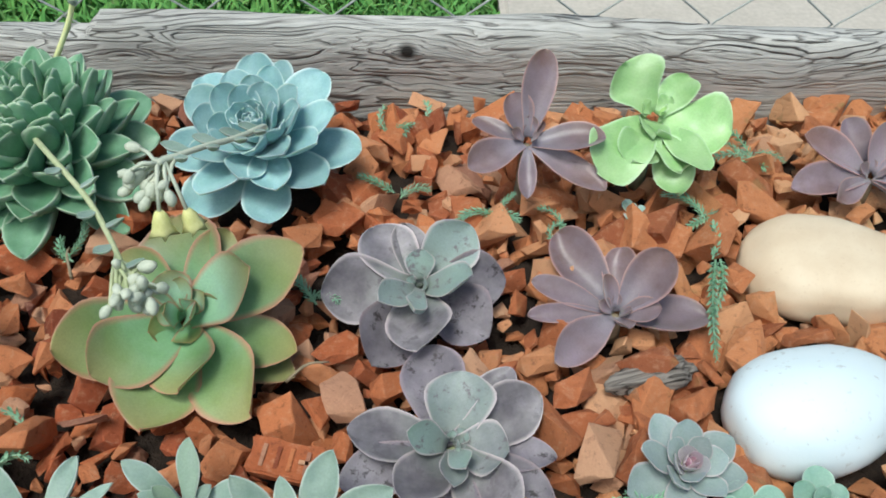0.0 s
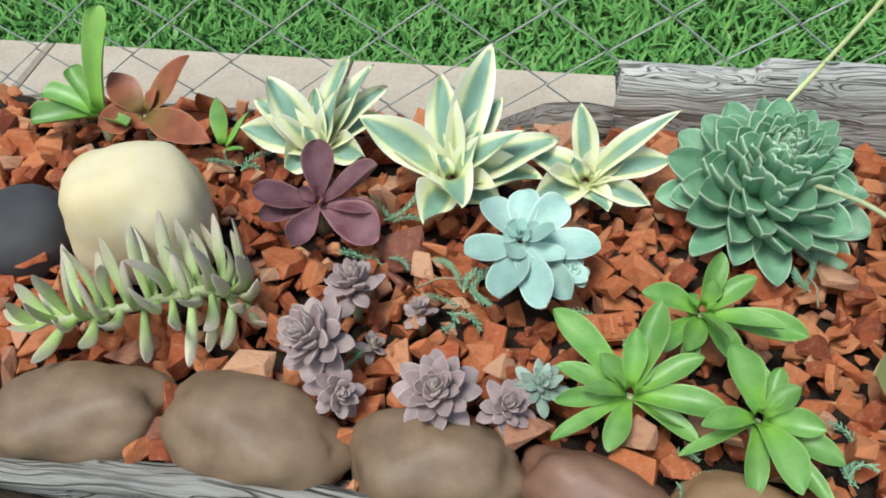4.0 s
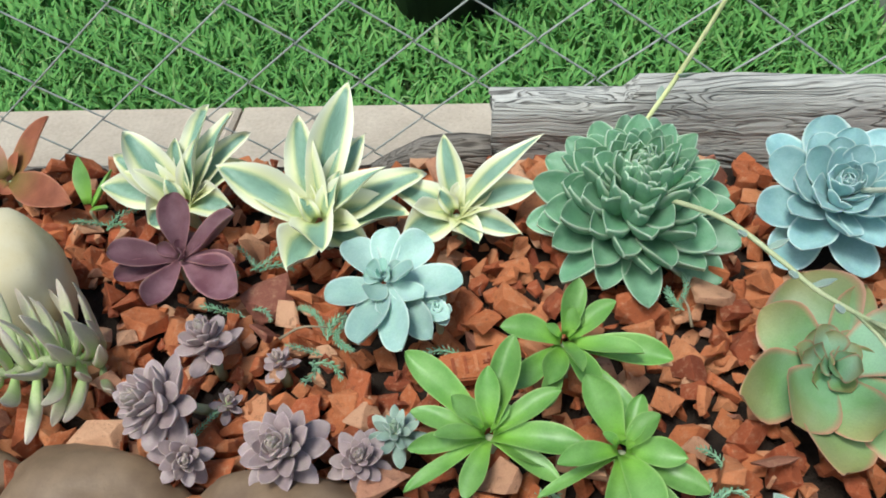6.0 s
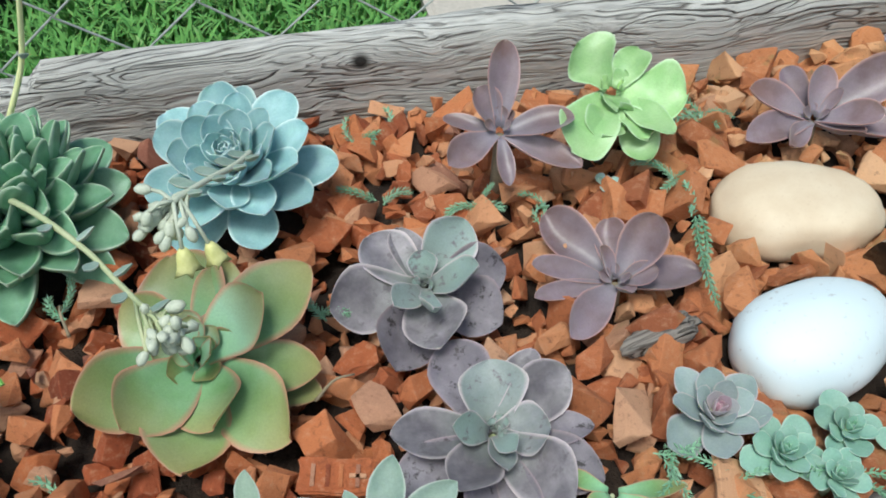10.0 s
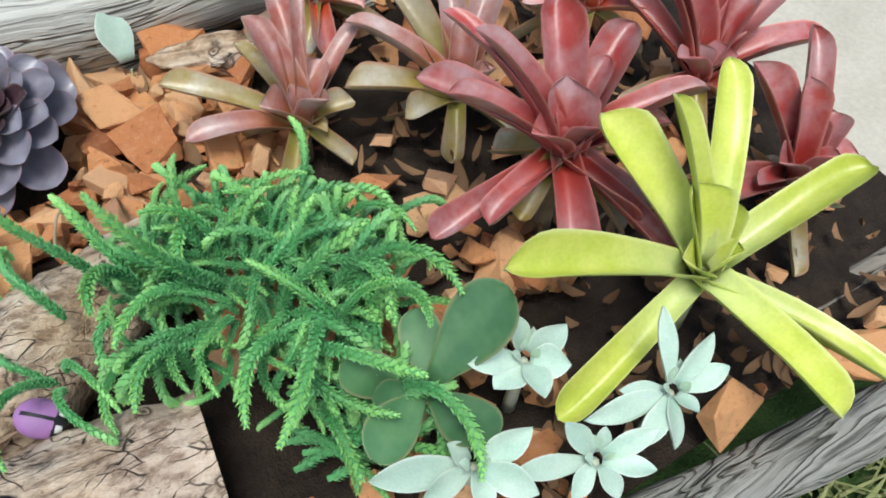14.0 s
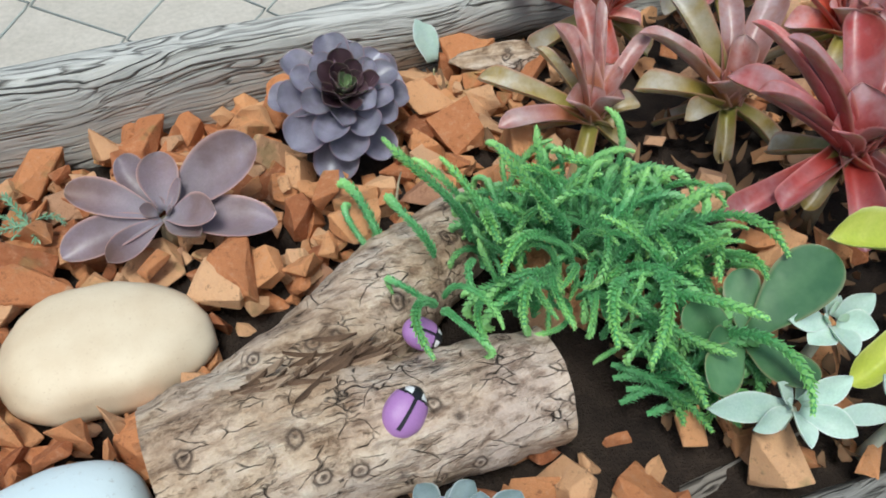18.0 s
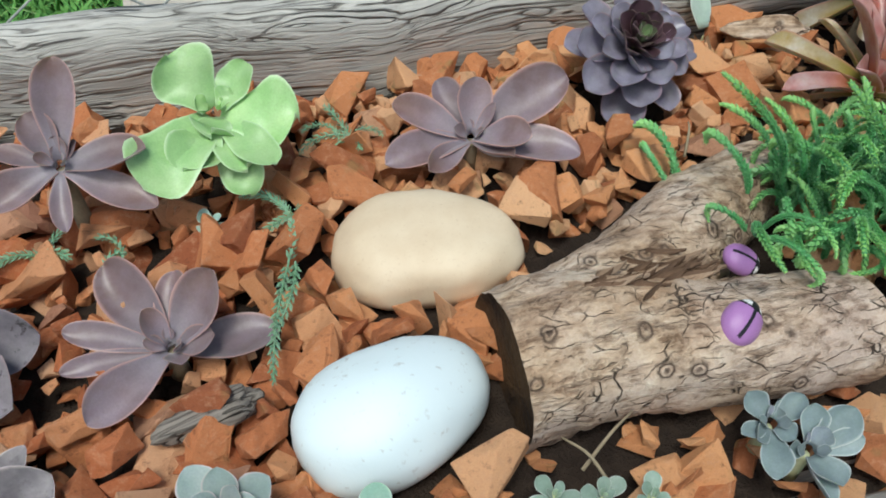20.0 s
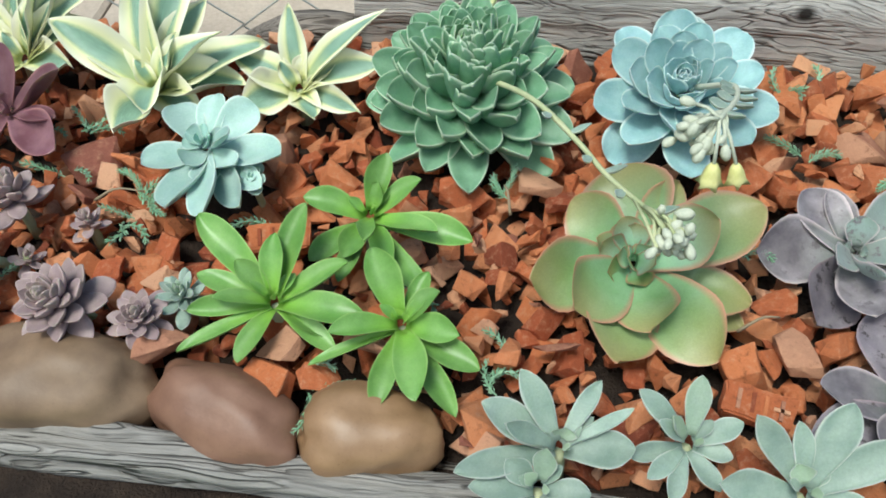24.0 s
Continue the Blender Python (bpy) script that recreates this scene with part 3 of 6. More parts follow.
def bezier(ctrl, n):
    """n points along a smooth curve through the control points."""
    c = [Vector(p) for p in ctrl]
    c = [c[0] * 2 - c[1]] + c + [c[-1] * 2 - c[-2]]
    out = []
    for k in range(n):
        f = k / (n - 1) * (len(c) - 3)
        i = min(int(f), len(c) - 4)
        t = f - i
        p0, p1, p2, p3 = c[i:i + 4]
        out.append(0.5 * ((2 * p1) + (p2 - p0) * t + (2 * p0 - 5 * p1 + 4 * p2 - p3) * t * t + (3 * p1 - p0 - 3 * p2 + p3) * t ** 3))
    return out


# ---- setting ----
def sheet(name, x0, x1, y0, y1, z, step, material, rough, parent=None):
    """A ground sheet on a grid with a little relief."""
    nx, ny = int((x1 - x0) / step) + 1, int((y1 - y0) / step) + 1
    verts = []
    for j in range(ny + 1):
        for i in range(nx + 1):
            x, y = x0 + (x1 - x0) * i / nx, y0 + (y1 - y0) * j / ny
            verts.append((x, y, z + rough * noise.noise((x * 22, y * 22, 0)) + rough * 0.4 * noise.noise((x * 90, y * 90, 3))))
    faces = [(j * (nx + 1) + i, j * (nx + 1) + i + 1, (j + 1) * (nx + 1) + i + 1, (j + 1) * (nx + 1) + i) for j in range(ny) for i in range(nx)]
    return new(name, mesh_of(name, verts, faces, material))


ground = sheet("ground", -60, 60, -60, 60, -0.11, 2.0, M["lawn"], 0.0)
tagged(ground, "green lawn ground around the raised bed", "lawn", kind="structure")
soil = sheet("soil_bed", -0.95, 1.13, 0.29, 0.72, -0.026, 0.012, M["soil"], 0.006)
tagged(soil, "dark damp soil inside the raised bed", "soil", kind="structure")


def timber(name, x0, x1, y0, y1, z0, z1, material, label, seed, skew=0.0, wear=0.004, top=None):
    """A weathered timber: a box on a fine grid, its long edges worn and its faces furrowed along the grain."""
    nl, na = int((x1 - x0) / 0.012), 24
    verts, faces = [], []
    hy, hz = (y1 - y0) / 2, (z1 - z0) / 2
    for i in range(nl + 1):
        x = x0 + (x1 - x0) * i / nl
        cy = skew(x) if callable(skew) else (y0 + y1) / 2 + skew * (i / nl - 0.5)
        for k in range(na):
            a = 2 * math.pi * (k + 0.5) / na
            c, s = math.cos(a), math.sin(a)
            r = 1 / (abs(c) ** 7 + abs(s) ** 7) ** (1 / 7)
            y, z = c * r * hy, s * r * hz
            f = wear * (noise.noise((x * 3 + seed, y * 60, z * 60)) + 0.7 * noise.noise((x * 14 + seed, y * 140, z * 140)))
            e = wear * 1.6 * noise.noise((x * 6 + seed, 5.0 * c, 5.0 * s))
            end = 0.012 * noise.noise((y * 70 + seed, z * 70, 0)) if i in (0, nl) else 0
            drop = top(x) * (s > 0.2) if top else 0.0
            verts.append((x + end, cy + y + c * (f + e), (z0 + z1) / 2 + z + s * (f + e) - drop))
    for i in range(nl):
        for k in range(na):
            a, b = i * na + k, i * na + (k + 1) % na
            faces.append((a, a + na, b + na, b))
    faces.append(tuple(range(na)))
    faces.append(tuple(range(nl * na, nl * na + na))[::-1])
    ob = new(name, mesh_of(name, verts, faces, material))
    return tagged(ob, label, "sleeper", kind="structure")


def front_line(x):
    """The inner edge of the front timbers: nearly straight, then bending outwards past the log."""
    return 0.342 if x < 0.03 else float(np.interp(x, (0.03, 0.3, 0.5, 0.62, 0.82, 0.98, 1.2), (0.338, 0.332, 0.322, 0.314, 0.287, 0.263, 0.232)))


timber("back_sleeper", -0.19, 0.96, 0.703, 0.731, -0.09, 0.056, M["sleeper"], "thick weathered grey timber sleeper edging the bed", 1.0, -0.0185, 0.003, lambda x: 0.012 * (x < -0.075 + 0.004 * math.sin(x * 90)) + 0.022 * max(x - 0.35, 0) / 0.45 + 0.03 * max(x - 0.76, 0) / 0.2)
timber("back_board", -0.95, -0.193, 0.698, 0.728, -0.09, 0.004, M["sleeper_dark"], "low dark rotted timber board edging the bed", 4.0, 0.0, 0.004, lambda x: 0.034 * min(max((-0.25 - x) / 0.06, 0.0), 1.0) + 0.006 * noise.noise((x * 25, 2.0, 0.0)))
timber("front_sleeper", -0.95, 0.03, 0.323, 0.343, -0.026, -0.002, M["sleeper_front"], "weathered grey timber edging at the front of the bed", 7.0, -0.012)
timber("front_sleeper", 0.035, 1.15, 0.271, 0.303, -0.045, -0.006, M["sleeper_front"], "weathered grey timber edging at the front of the bed", 9.0, lambda x: front_line(x) - 0.016)

timber("lower_board", -0.95, 1.14, 0.333, 0.353, -0.115, -0.028, M["sleeper_dark"], "dark lower board under the front edging", 12.0, -0.05)


def slab(x0, x1, y0, y1, z, parent, key="concrete"):
    h, e = 0.05, 0.004
    v = [(x0, y0), (x1, y0), (x1, y1), (x0, y1)]
    w = [(x0 + e, y0 + e), (x1 - e, y0 + e), (x1 - e, y1 - e), (x0 + e, y1 - e)]
    verts = [(*p, z - h) for p in v] + [(*p, z - e) for p in v] + [(*p, z) for p in w]
    faces = [(8, 9, 10, 11)] + [(a + o, (a + 1) % 4 + o, (a + 1) % 4 + o + 4, a + o + 4) for o in (0, 4) for a in range(4)]
    part("slab", mesh_of("slab", verts, faces, M[key], False), parent)


paving = thing("paving", (0, 0, 0), "sandy beige concrete paving behind the fence", "paving", kind="structure")
for i in range(5):
    slab(-1.55 + i * 0.36, -1.55 + i * 0.36 + 0.357, 0.745, 0.865, -0.062, paving, "kerb")
for i in range(6):
    for j in range(6):
        slab(0.26 + i * 0.45, 0.26 + i * 0.45 + 0.447, 0.745 + j * 0.45, 0.745 + j * 0.45 + 0.447, -0.062, paving)
for i in range(3):
    slab(1.165 + i * 0.45, 1.165 + i * 0.45 + 0.447, 0.295, 0.742, -0.062, paving)
bed = new("paving_bed", mesh_of("paving_bed", [(0.255, 0.74, -0.065), (3.0, 0.74, -0.065), (3.0, 3.5, -0.065), (0.255, 3.5, -0.065)], [(0, 1, 2, 3)], M["concrete"]))
tagged(bed, "sandy mortar bed under the paving", "paving", kind="structure")


# ---- stones and log ----
def pebble(name, at, size, turn, material, label, seed, egg=0.0, rough=0.05, square=2.0):
    """A water-worn stone: a rounded ball, blunter at one end, with gentle dents."""
    bm = bmesh.new()
    bmesh.ops.create_icosphere(bm, subdivisions=4, radius=1.0)
    for v in bm.verts:
        c = v.co.copy()
        k = (abs(c.x) ** square + abs(c.y) ** square + abs(c.z) ** square) ** (1 / square)
        c /= k
        c *= 1 + rough * noise.noise(c * 1.3 + Vector((seed, 0, 0))) + rough * 0.25 * noise.noise(c * 4 + Vector((seed, 3, 0)))
        c.y *= 1 + egg * c.x
        c.z *= 1 + egg * 0.5 * c.x
        v.co = Vector((c.x * size[0], c.y * size[1], c.z * size[2]))
    me = bpy.data.meshes.new(name)
    bm.to_mesh(me)
    bm.free()
    me.materials.append(material)
    me.shade_smooth()
    ob = new(name, me)
    ob.matrix_world = pose(*at, 0, 0, turn)
    return tagged(ob, label, "stone", "river stones in the bed")


pebble("stone", (0.3855, 0.4205, -0.005), (0.0538, 0.0362, 0.030), 13, M["white"], "smooth egg-shaped white stone on the brick chips", 1.0, -0.09, 0.07, 2.15)
pebble("stone", (0.434, 0.525, -0.009), (0.0565, 0.039, 0.024), -8, M["tan"], "flat smooth tan stone on the brick chips", 2.0, -0.06, 0.10, 2.6)
pebble("stone", (-0.545, 0.525, 0.028), (0.055, 0.043, 0.056), 5, M["cream"], "large rounded cream-yellow stone on the brick chips", 3.0, -0.05, 0.12, 2.6)
for (x, y, z), size, turn, key, seed in (
        ((-0.535, 0.372, -0.006), (0.062, 0.036, 0.03), 12, "brown", 5), ((-0.415, 0.374, -0.006), (0.062, 0.036, 0.032), -12, "brown", 6),
        ((-0.294, 0.367, -0.006), (0.054, 0.033, 0.032), 0, "brown", 7), ((-0.197, 0.359, -0.008), (0.048, 0.025, 0.026), -20, "redstone", 8),
        ((-0.115, 0.357, -0.008), (0.042, 0.026, 0.026), 4, "caramel", 9)):
    pebble("stone", (x, y, z), size, turn, M[key], {"brown": "smooth brown river stone beside the front timber", "redstone": "flat reddish-brown river stone beside the front timber", "caramel": "glossy caramel-brown river stone beside the front timber"}[key], seed, -0.1, 0.2, 2.35)


def bark_tube(ctrl, radii, n, seed, lump=0.12):
    pts = bezier(ctrl, n)
    rr = np.interp(np.linspace(0, 1, n), np.linspace(0, 1, len(radii)), radii)
    verts, faces = tube(pts, rr, 40, False)
    out = []
    for i, v in enumerate(verts):
        c = pts[i // 40]
        d = v - c
        k = 1 + lump * noise.noise(v * 16 + Vector((seed, 0, 0))) + lump * 0.55 * noise.noise(v * 55 + Vector((0, seed, 0))) + 0.05 * noise.noise(v * 130)
        out.append(c + d * k)
    return out, faces, pts


log = thing("forked_log", (0.45, 0.41, 0), "forked piece of rough bark-covered log lying on the chips", "log")


def log_piece(name, ctrl, radii, n, seed, cap, label=""):
    v, f, pts = bark_tube(ctrl, radii, n, seed)
    v = [p - Vector((0.45, 0.41, 0)) for p in v]
    ob = part(name, mesh_of(name, v, f, M["bark"]), log, None, label)
    for end in cap:
        ring = v[:40] if end == 0 else v[-40:]
        c = sum(ring, Vector()) / 40
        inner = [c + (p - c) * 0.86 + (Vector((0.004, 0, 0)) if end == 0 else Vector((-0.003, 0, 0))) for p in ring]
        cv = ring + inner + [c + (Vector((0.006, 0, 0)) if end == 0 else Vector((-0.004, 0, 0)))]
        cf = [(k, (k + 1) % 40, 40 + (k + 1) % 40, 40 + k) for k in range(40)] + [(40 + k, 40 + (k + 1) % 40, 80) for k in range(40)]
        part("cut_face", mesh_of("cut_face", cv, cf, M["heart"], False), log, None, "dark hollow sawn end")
    return ob


trunk = log_piece("trunk", [(0.446, 0.425, 0.003), (0.504, 0.425, 0.003), (0.564, 0.411, 0.002), (0.649, 0.401, -0.001)], [0.042, 0.041, 0.036, 0.032], 48, 1.0, (0, 1))
branch = log_piece("branch", [(0.466, 0.431, 0.000), (0.544, 0.461, 0.001), (0.604, 0.500, -0.003), (0.669, 0.533, -0.011)], [0.038, 0.037, 0.031, 0.026], 44, 5.0, ())


# torn fibres where the branch leaves the trunk
torn = np.random.default_rng(23)
for i in range(34):
    f, side = torn.uniform(0, 1), torn.normal(0, 1)
    p = Vector((0.500 + 0.072 * f, 0.437 + 0.006 * f + side * 0.005 * (1 - 0.3 * f), 0.0))
    top = max(w.co.z for ob in (trunk, branch) for w in ob.data.vertices if math.hypot(w.co.x + 0.45 - p.x, w.co.y + 0.41 - p.y) < 0.006)
    half, wide, high = torn.uniform(0.007, 0.016), torn.uniform(0.0012, 0.003), torn.uniform(0.0015, 0.003)
    ring = [Vector((half * k, wide * math.sin(3.1 * (k + 1) / 2 + 0.1) * c, (high if c == 0 else -0.001) + high * 0.6 * k * k)) for k in (-1, -0.4, 0.3, 1) for c in (-1, 0, 1)]
    faces = [(3 * r + c, 3 * r + c + 3, 3 * r + c + 4, 3 * r + c + 1) for r in range(3) for c in range(2)] + [(3 * r + 2, 3 * r + 5, 3 * r + 3, 3 * r) for r in range(3)]
    m = pose(p.x - 0.45, p.y - 0.41, top, torn.uniform(-12, 12), torn.uniform(-9, 9), 8 + torn.normal(0, 16))
    part("splinter", mesh_of("splinter", ring, faces, M["torn_dark"] if i % 3 else M["torn_pale"], False), log, m, "torn brown strip of bark")


def ladybird(at, turn, size, tip):
    """A pebble painted as a beetle: purple back with a dark seam, black front with two pale dots."""
    bm = bmesh.new()
    bmesh.ops.create_icosphere(bm, subdivisions=5, radius=1.0)
    for v in bm.verts:
        c = v.co
        v.co = Vector((c.x * (1.15 if c.x > 0 else 1.0), c.y * (0.85 if c.x < 0.5 else 0.85 * (1 - 0.45 * (c.x - 0.5))), max(c.z, -0.35) * 0.62))
    for f in bm.faces:
        c = f.calc_center_median()
        f.material_index = 1 if c.x > 0.62 or (abs(c.y) < 0.08 and c.z > 0 and c.x > -0.75) else 0
        if c.z > 0 and 0.72 < c.x < 0.98 and 0.2 < abs(c.y) < 0.5:
            f.material_index = 2
        f.smooth = True
    me = bpy.data.meshes.new("ladybird_stone")
    bm.to_mesh(me)
    bm.free()
    for key in ("purple", "ink", "paint_white"):
        me.materials.append(M[key])
    ob = new("ladybird_stone", me)
    ob.matrix_world = pose(*at, *tip) @ pose(0, 0, 0, 0, 0, turn) @ Matrix.Diagonal((size, size, size, 1))
    return tagged(ob, "small pebble painted purple and black like a ladybird", "painted stone", "painted stones on the log")


ladybird((0.562, 0.400, 0.036), 42, 0.0125, (30, 6, 0))
ladybird((0.590, 0.443, 0.028), -35, 0.0105, (22, 10, 0))


# ---- plants ----
LOW = []  # where leaves lie close to the ground


def stem_part(parent, ctrl, radius, material, n=10, name="stem", taper=0.6, sides=7):
    verts, faces = tube(bezier(ctrl, n), np.linspace(radius, radius * taper, n), sides)
    return part(name, mesh_of(name, verts, faces, material), parent)


def plant(name, at, leaves, key, shape, label, category, group="", thick=0.1, cup=0.25, curl=0.12, keel=0.0, wave=0.0, old=None, heart_from=50, stem=0.006, heart=None, broad=1.0, stem_key="green_stem", face=0.0, rise=0.004):
    """A plant from its leaves: heading, length, elevation, width of each."""
    p = thing(name, at, label, category, group)
    stem_part(p, [(0, 0, -at[2] - 0.02), (0, 0, -0.6 * at[2] - 0.004), (0, 0, -0.002)], stem, M[stem_key], 5)
    rng = random.Random(len(leaves) * 7 + int(at[0] * 1000))
    if heart:
        n, longest, wide = heart
        leaves = leaves + [(137.5 * i + 40, longest * (1 - 0.55 * i / n), 40 + 36 * i / n, wide * (1 - 0.45 * i / n)) for i in range(n)]
    for az, length, elev, width, *worn in leaves:
        width *= broad
        aged = old is not None and bool(worn)
        tone = min(max((elev - heart_from) / 25, 0.0), 1.0)
        me = leaf_mesh(shape, M[old if aged else key], round(thick, 3), cup, round(curl * (1 if elev > 5 else 0.2), 2), keel, wave, round(tone, 1), rng.randrange(6), max(round(width / length / 0.45 * 5) / 5, 0.2))
        foot = Vector((math.cos(radians(az)), math.sin(radians(az)), 0)) * 0.003 + Vector((0, 0, rise * min(max(elev, 0), 60) / 60))
        for f in (0.35, 0.55, 0.75, 0.95):
            if at[2] + foot.z + length * f * math.sin(radians(elev)) < 0.022:
                LOW.append((at[0] + length * f * math.cos(radians(az)) * math.cos(radians(elev)), at[1] + length * f * math.sin(radians(az)) * math.cos(radians(elev)), width * 0.4))
        dip = math.degrees(math.atan(curl)) if elev > 5 else 0.0
        lean = (pose(0, 0, 0, 0, 0, az) @ pose(0, 0, 0, 0, dip - elev, 0)).to_3x3().transposed() @ Vector((0, -math.sin(radians(face)), math.cos(radians(face))))
        roll = math.degrees(math.atan2(-lean.y, lean.z)) if face else 0.0
        part("leaf", me, p, leaf_pose(az, elev - dip, length * math.cos(radians(dip)), width, foot, roll + rng.uniform(-8, 8)))
    return p


def rosette(name, at, radius, n, key, shape, label, group="", low=2.0, high=82.0, ratio=0.55, inner=0.25, thick=0.12, cup=0.3, curl=0.15, rise=0.25, tilt=(0, 0, 0), seed=0, stem=0.005, power=1.0, heart_at=0.6, outer=None):
    """A rosette: n leaves on the golden angle, from the flat outer ones to the upright heart."""
    p = thing(name, at, label, "succulent", group)
    p.rotation_euler = [radians(a) for a in tilt]
    stem_part(p, [(0, 0, -at[2] - 0.02), (0, 0, -at[2] * 0.5), (0, 0, radius * rise)], stem, M["green_stem"], 6)
    rng = random.Random(seed + n)
    for i in range(n):
        f = i / (n - 1)
        az = i * 137.508 + rng.uniform(-7, 7) + seed * 40
        elev = low + (high - low) * f ** power + rng.uniform(-4, 4)
        length = radius * (1 - (1 - inner) * f) * rng.uniform(0.93, 1.06)
        me = leaf_mesh(shape, M[outer if outer and f < 0.55 else key], thick, cup, curl, 0.0, 0.0, round(max(0, (f - heart_at) / (1 - heart_at)), 1), rng.randrange(4))
        width = length * ratio * (1 + 0.12 * (1 - f))
        foot = Vector((math.cos(radians(az)), math.sin(radians(az)), 0)) * radius * 0.06 * (1 - f) + Vector((0, 0, radius * rise * f))
        part("leaf", me, p, leaf_pose(az, elev, length, width, foot, rng.uniform(-6, 6)))
    return p


# leaves of the open plants: heading, length, elevation, width
KIWI = ((0.029, 0.478, 0.002), [
    (98, 0.061, 30, 0.046), (21, 0.081, 32, 0.036), (11, 0.056, 46, 0.032), (-16, 0.070, 10, 0.025), (-53, 0.077, 4, 0.036),
    (-80, 0.053, 14, 0.032), (-99, 0.070, 4, 0.038), (-130, 0.061, 20, 0.035), (-160, 0.069, 19, 0.037), (137, 0.052, 26, 0.031),
    (62, 0.055, 34, 0.023), (-27, 0.071, -3, 0.022), (116, 0.025, 56, 0.019),
    (7, 0.025, 34, 0.015), (113, 0.023, 46, 0.017), (170, 0.027, 40, 0.016), (-140, 0.021, 28, 0.015), (-66, 0.018, 20, 0.015),
    (28, 0.018, 52, 0.012), (-151, 0.016, 50, 0.011),
])
GREY_A = ((0.165, 0.502, 0.003), [
    (-176, 0.057, 4, 0.035), (127, 0.047, 20, 0.032), (43, 0.046, 38, 0.029), (101, 0.044, 16, 0.021), (5, 0.050, 4, 0.029, 1),
    (-40, 0.050, 0, 0.032, 1), (-94, 0.055, 16, 0.032), (-120, 0.056, -3, 0.033, 1), (-26, 0.042, 44, 0.021), (-131, 0.043, 36, 0.017),
    (89, 0.020, 60, 0.016), (-96, 0.055, 40, 0.011),
])
GREY_B = ((0.180, 0.397, 0.000), [
    (104, 0.059, 8, 0.031, 1), (81, 0.037, 34, 0.032), (52, 0.053, 12, 0.020), (28, 0.052, 18, 0.027), (-8, 0.052, 4, 0.018, 1),
    (-34, 0.059, -2, 0.027, 1), (-58, 0.054, 12, 0.030), (-104, 0.060, -3, 0.031, 1), (-81, 0.055, -3, 0.018, 1), (172, 0.053, 15, 0.027),
    (-162, 0.058, 0, 0.023, 1), (-131, 0.042, 20, 0.025), (-14, 0.030, 28, 0.026), (-174, 0.031, 50, 0.015), (-92, 0.030, 30, 0.013),
    (-77, 0.030, 45, 0.011),
])
PURPLE_B = ((0.282, 0.483, 0.002), [
    (117, 0.061, 14, 0.028), (33, 0.046, 47, 0.028), (79, 0.040, 24, 0.020), (162, 0.052, 17, 0.015), (-177, 0.052, 8, 0.012),
    (-138, 0.053, 4, 0.022), (-3, 0.053, -1, 0.027), (-12, 0.025, 32, 0.016), (128, 0.024, 62, 0.014), (-75, 0.014, 24, 0.013),
])
PURPLE_A = ((0.237, 0.597, 0.040), [
    (72, 0.057, 55, 0.022), (121, 0.030, 50, 0.020), (152, 0.037, 10, 0.014), (-154, 0.042, -5, 0.021), (-7, 0.048, 15, 0.024),
    (-35, 0.057, -12, 0.021), (-93, 0.036, -28, 0.012), (75, 0.014, 66, 0.010),
])
PURPLE_C = ((0.485, 0.600, 0.004), [
    (157, 0.055, 26, 0.022), (-169, 0.060, 2, 0.024), (-145, 0.045, 10, 0.017), (65, 0.037, 60, 0.023), (114, 0.042, 35, 0.019),
    (5, 0.072, 32, 0.032), (-31, 0.071, 7, 0.029), (-48, 0.047, 30, 0.020), (-67, 0.040, 20, 0.016), (8, 0.026, 60, 0.010),
])
LIME = ((0.326, 0.620, 0.040), [
    (132, 0.039, 42, 0.031), (38, 0.033, 36, 0.021), (-23, 0.049, 8, 0.031), (-133, 0.064, -3, 0.034), (-78, 0.053, -25, 0.020),
    (-58, 0.051, -5, 0.020), (-103, 0.020, 14, 0.021), (-75, 0.042, -10, 0.021), (-118, 0.045, -2, 0.024),
])
PLUM = ((-0.419, 0.566, 0.012), [
    (94, 0.047, 58, 0.027), (-166, 0.050, 25, 0.025), (-100, 0.049, 8, 0.021), (16, 0.058, 38, 0.024), (-35, 0.068, 8, 0.031),
    (58, 0.004, 65, 0.010), (-20, 0.057, 20, 0.016), (-146, 0.047, 14, 0.016),
])
GREEN_A = ((-0.134, 0.484, 0.022), [
    (70, 0.037, 46, 0.017), (22, 0.038, 34, 0.017), (180, 0.040, 20, 0.019), (-25, 0.050, 20, 0.017), (-80, 0.053, 36, 0.012),
    (-11, 0.064, 5, 0.021), (-108, 0.031, 5, 0.018), (-134, 0.043, 0, 0.017), (-51, 0.068, -3, 0.017), (62, 0.018, 56, 0.014),
    (-105, 0.044, -4, 0.013), (-63, 0.043, 6, 0.016),
])
GREEN_B = ((-0.180, 0.421, 0.014), [
    (144, 0.067, 25, 0.021), (70, 0.057, 40, 0.020), (91, 0.036, 50, 0.017), (21, 0.048, 25, 0.018), (173, 0.046, 15, 0.016),
    (-13, 0.058, 10, 0.022), (-159, 0.047, 10, 0.013), (-140, 0.058, 3, 0.012), (-107, 0.039, 0, 0.017), (-33, 0.047, 0, 0.015),
    (-159, 0.033, 26, 0.013), (155, 0.029, 45, 0.015), (-28, 0.036, 2, 0.014),
])
GREEN_C = ((-0.103, 0.413, 0.014), [
    (126, 0.044, 40, 0.021), (29, 0.027, 40, 0.017), (-18, 0.035, 20, 0.018), (-26, 0.049, 2, 0.019), (-73, 0.052, 12, 0.021),
    (-54, 0.060, 0, 0.016), (-98, 0.049, 0, 0.016), (-154, 0.041, 20, 0.015), (-148, 0.054, 2, 0.009), (150, 0.006, 68, 0.010),
    (63, 0.031, 30, 0.014),
])
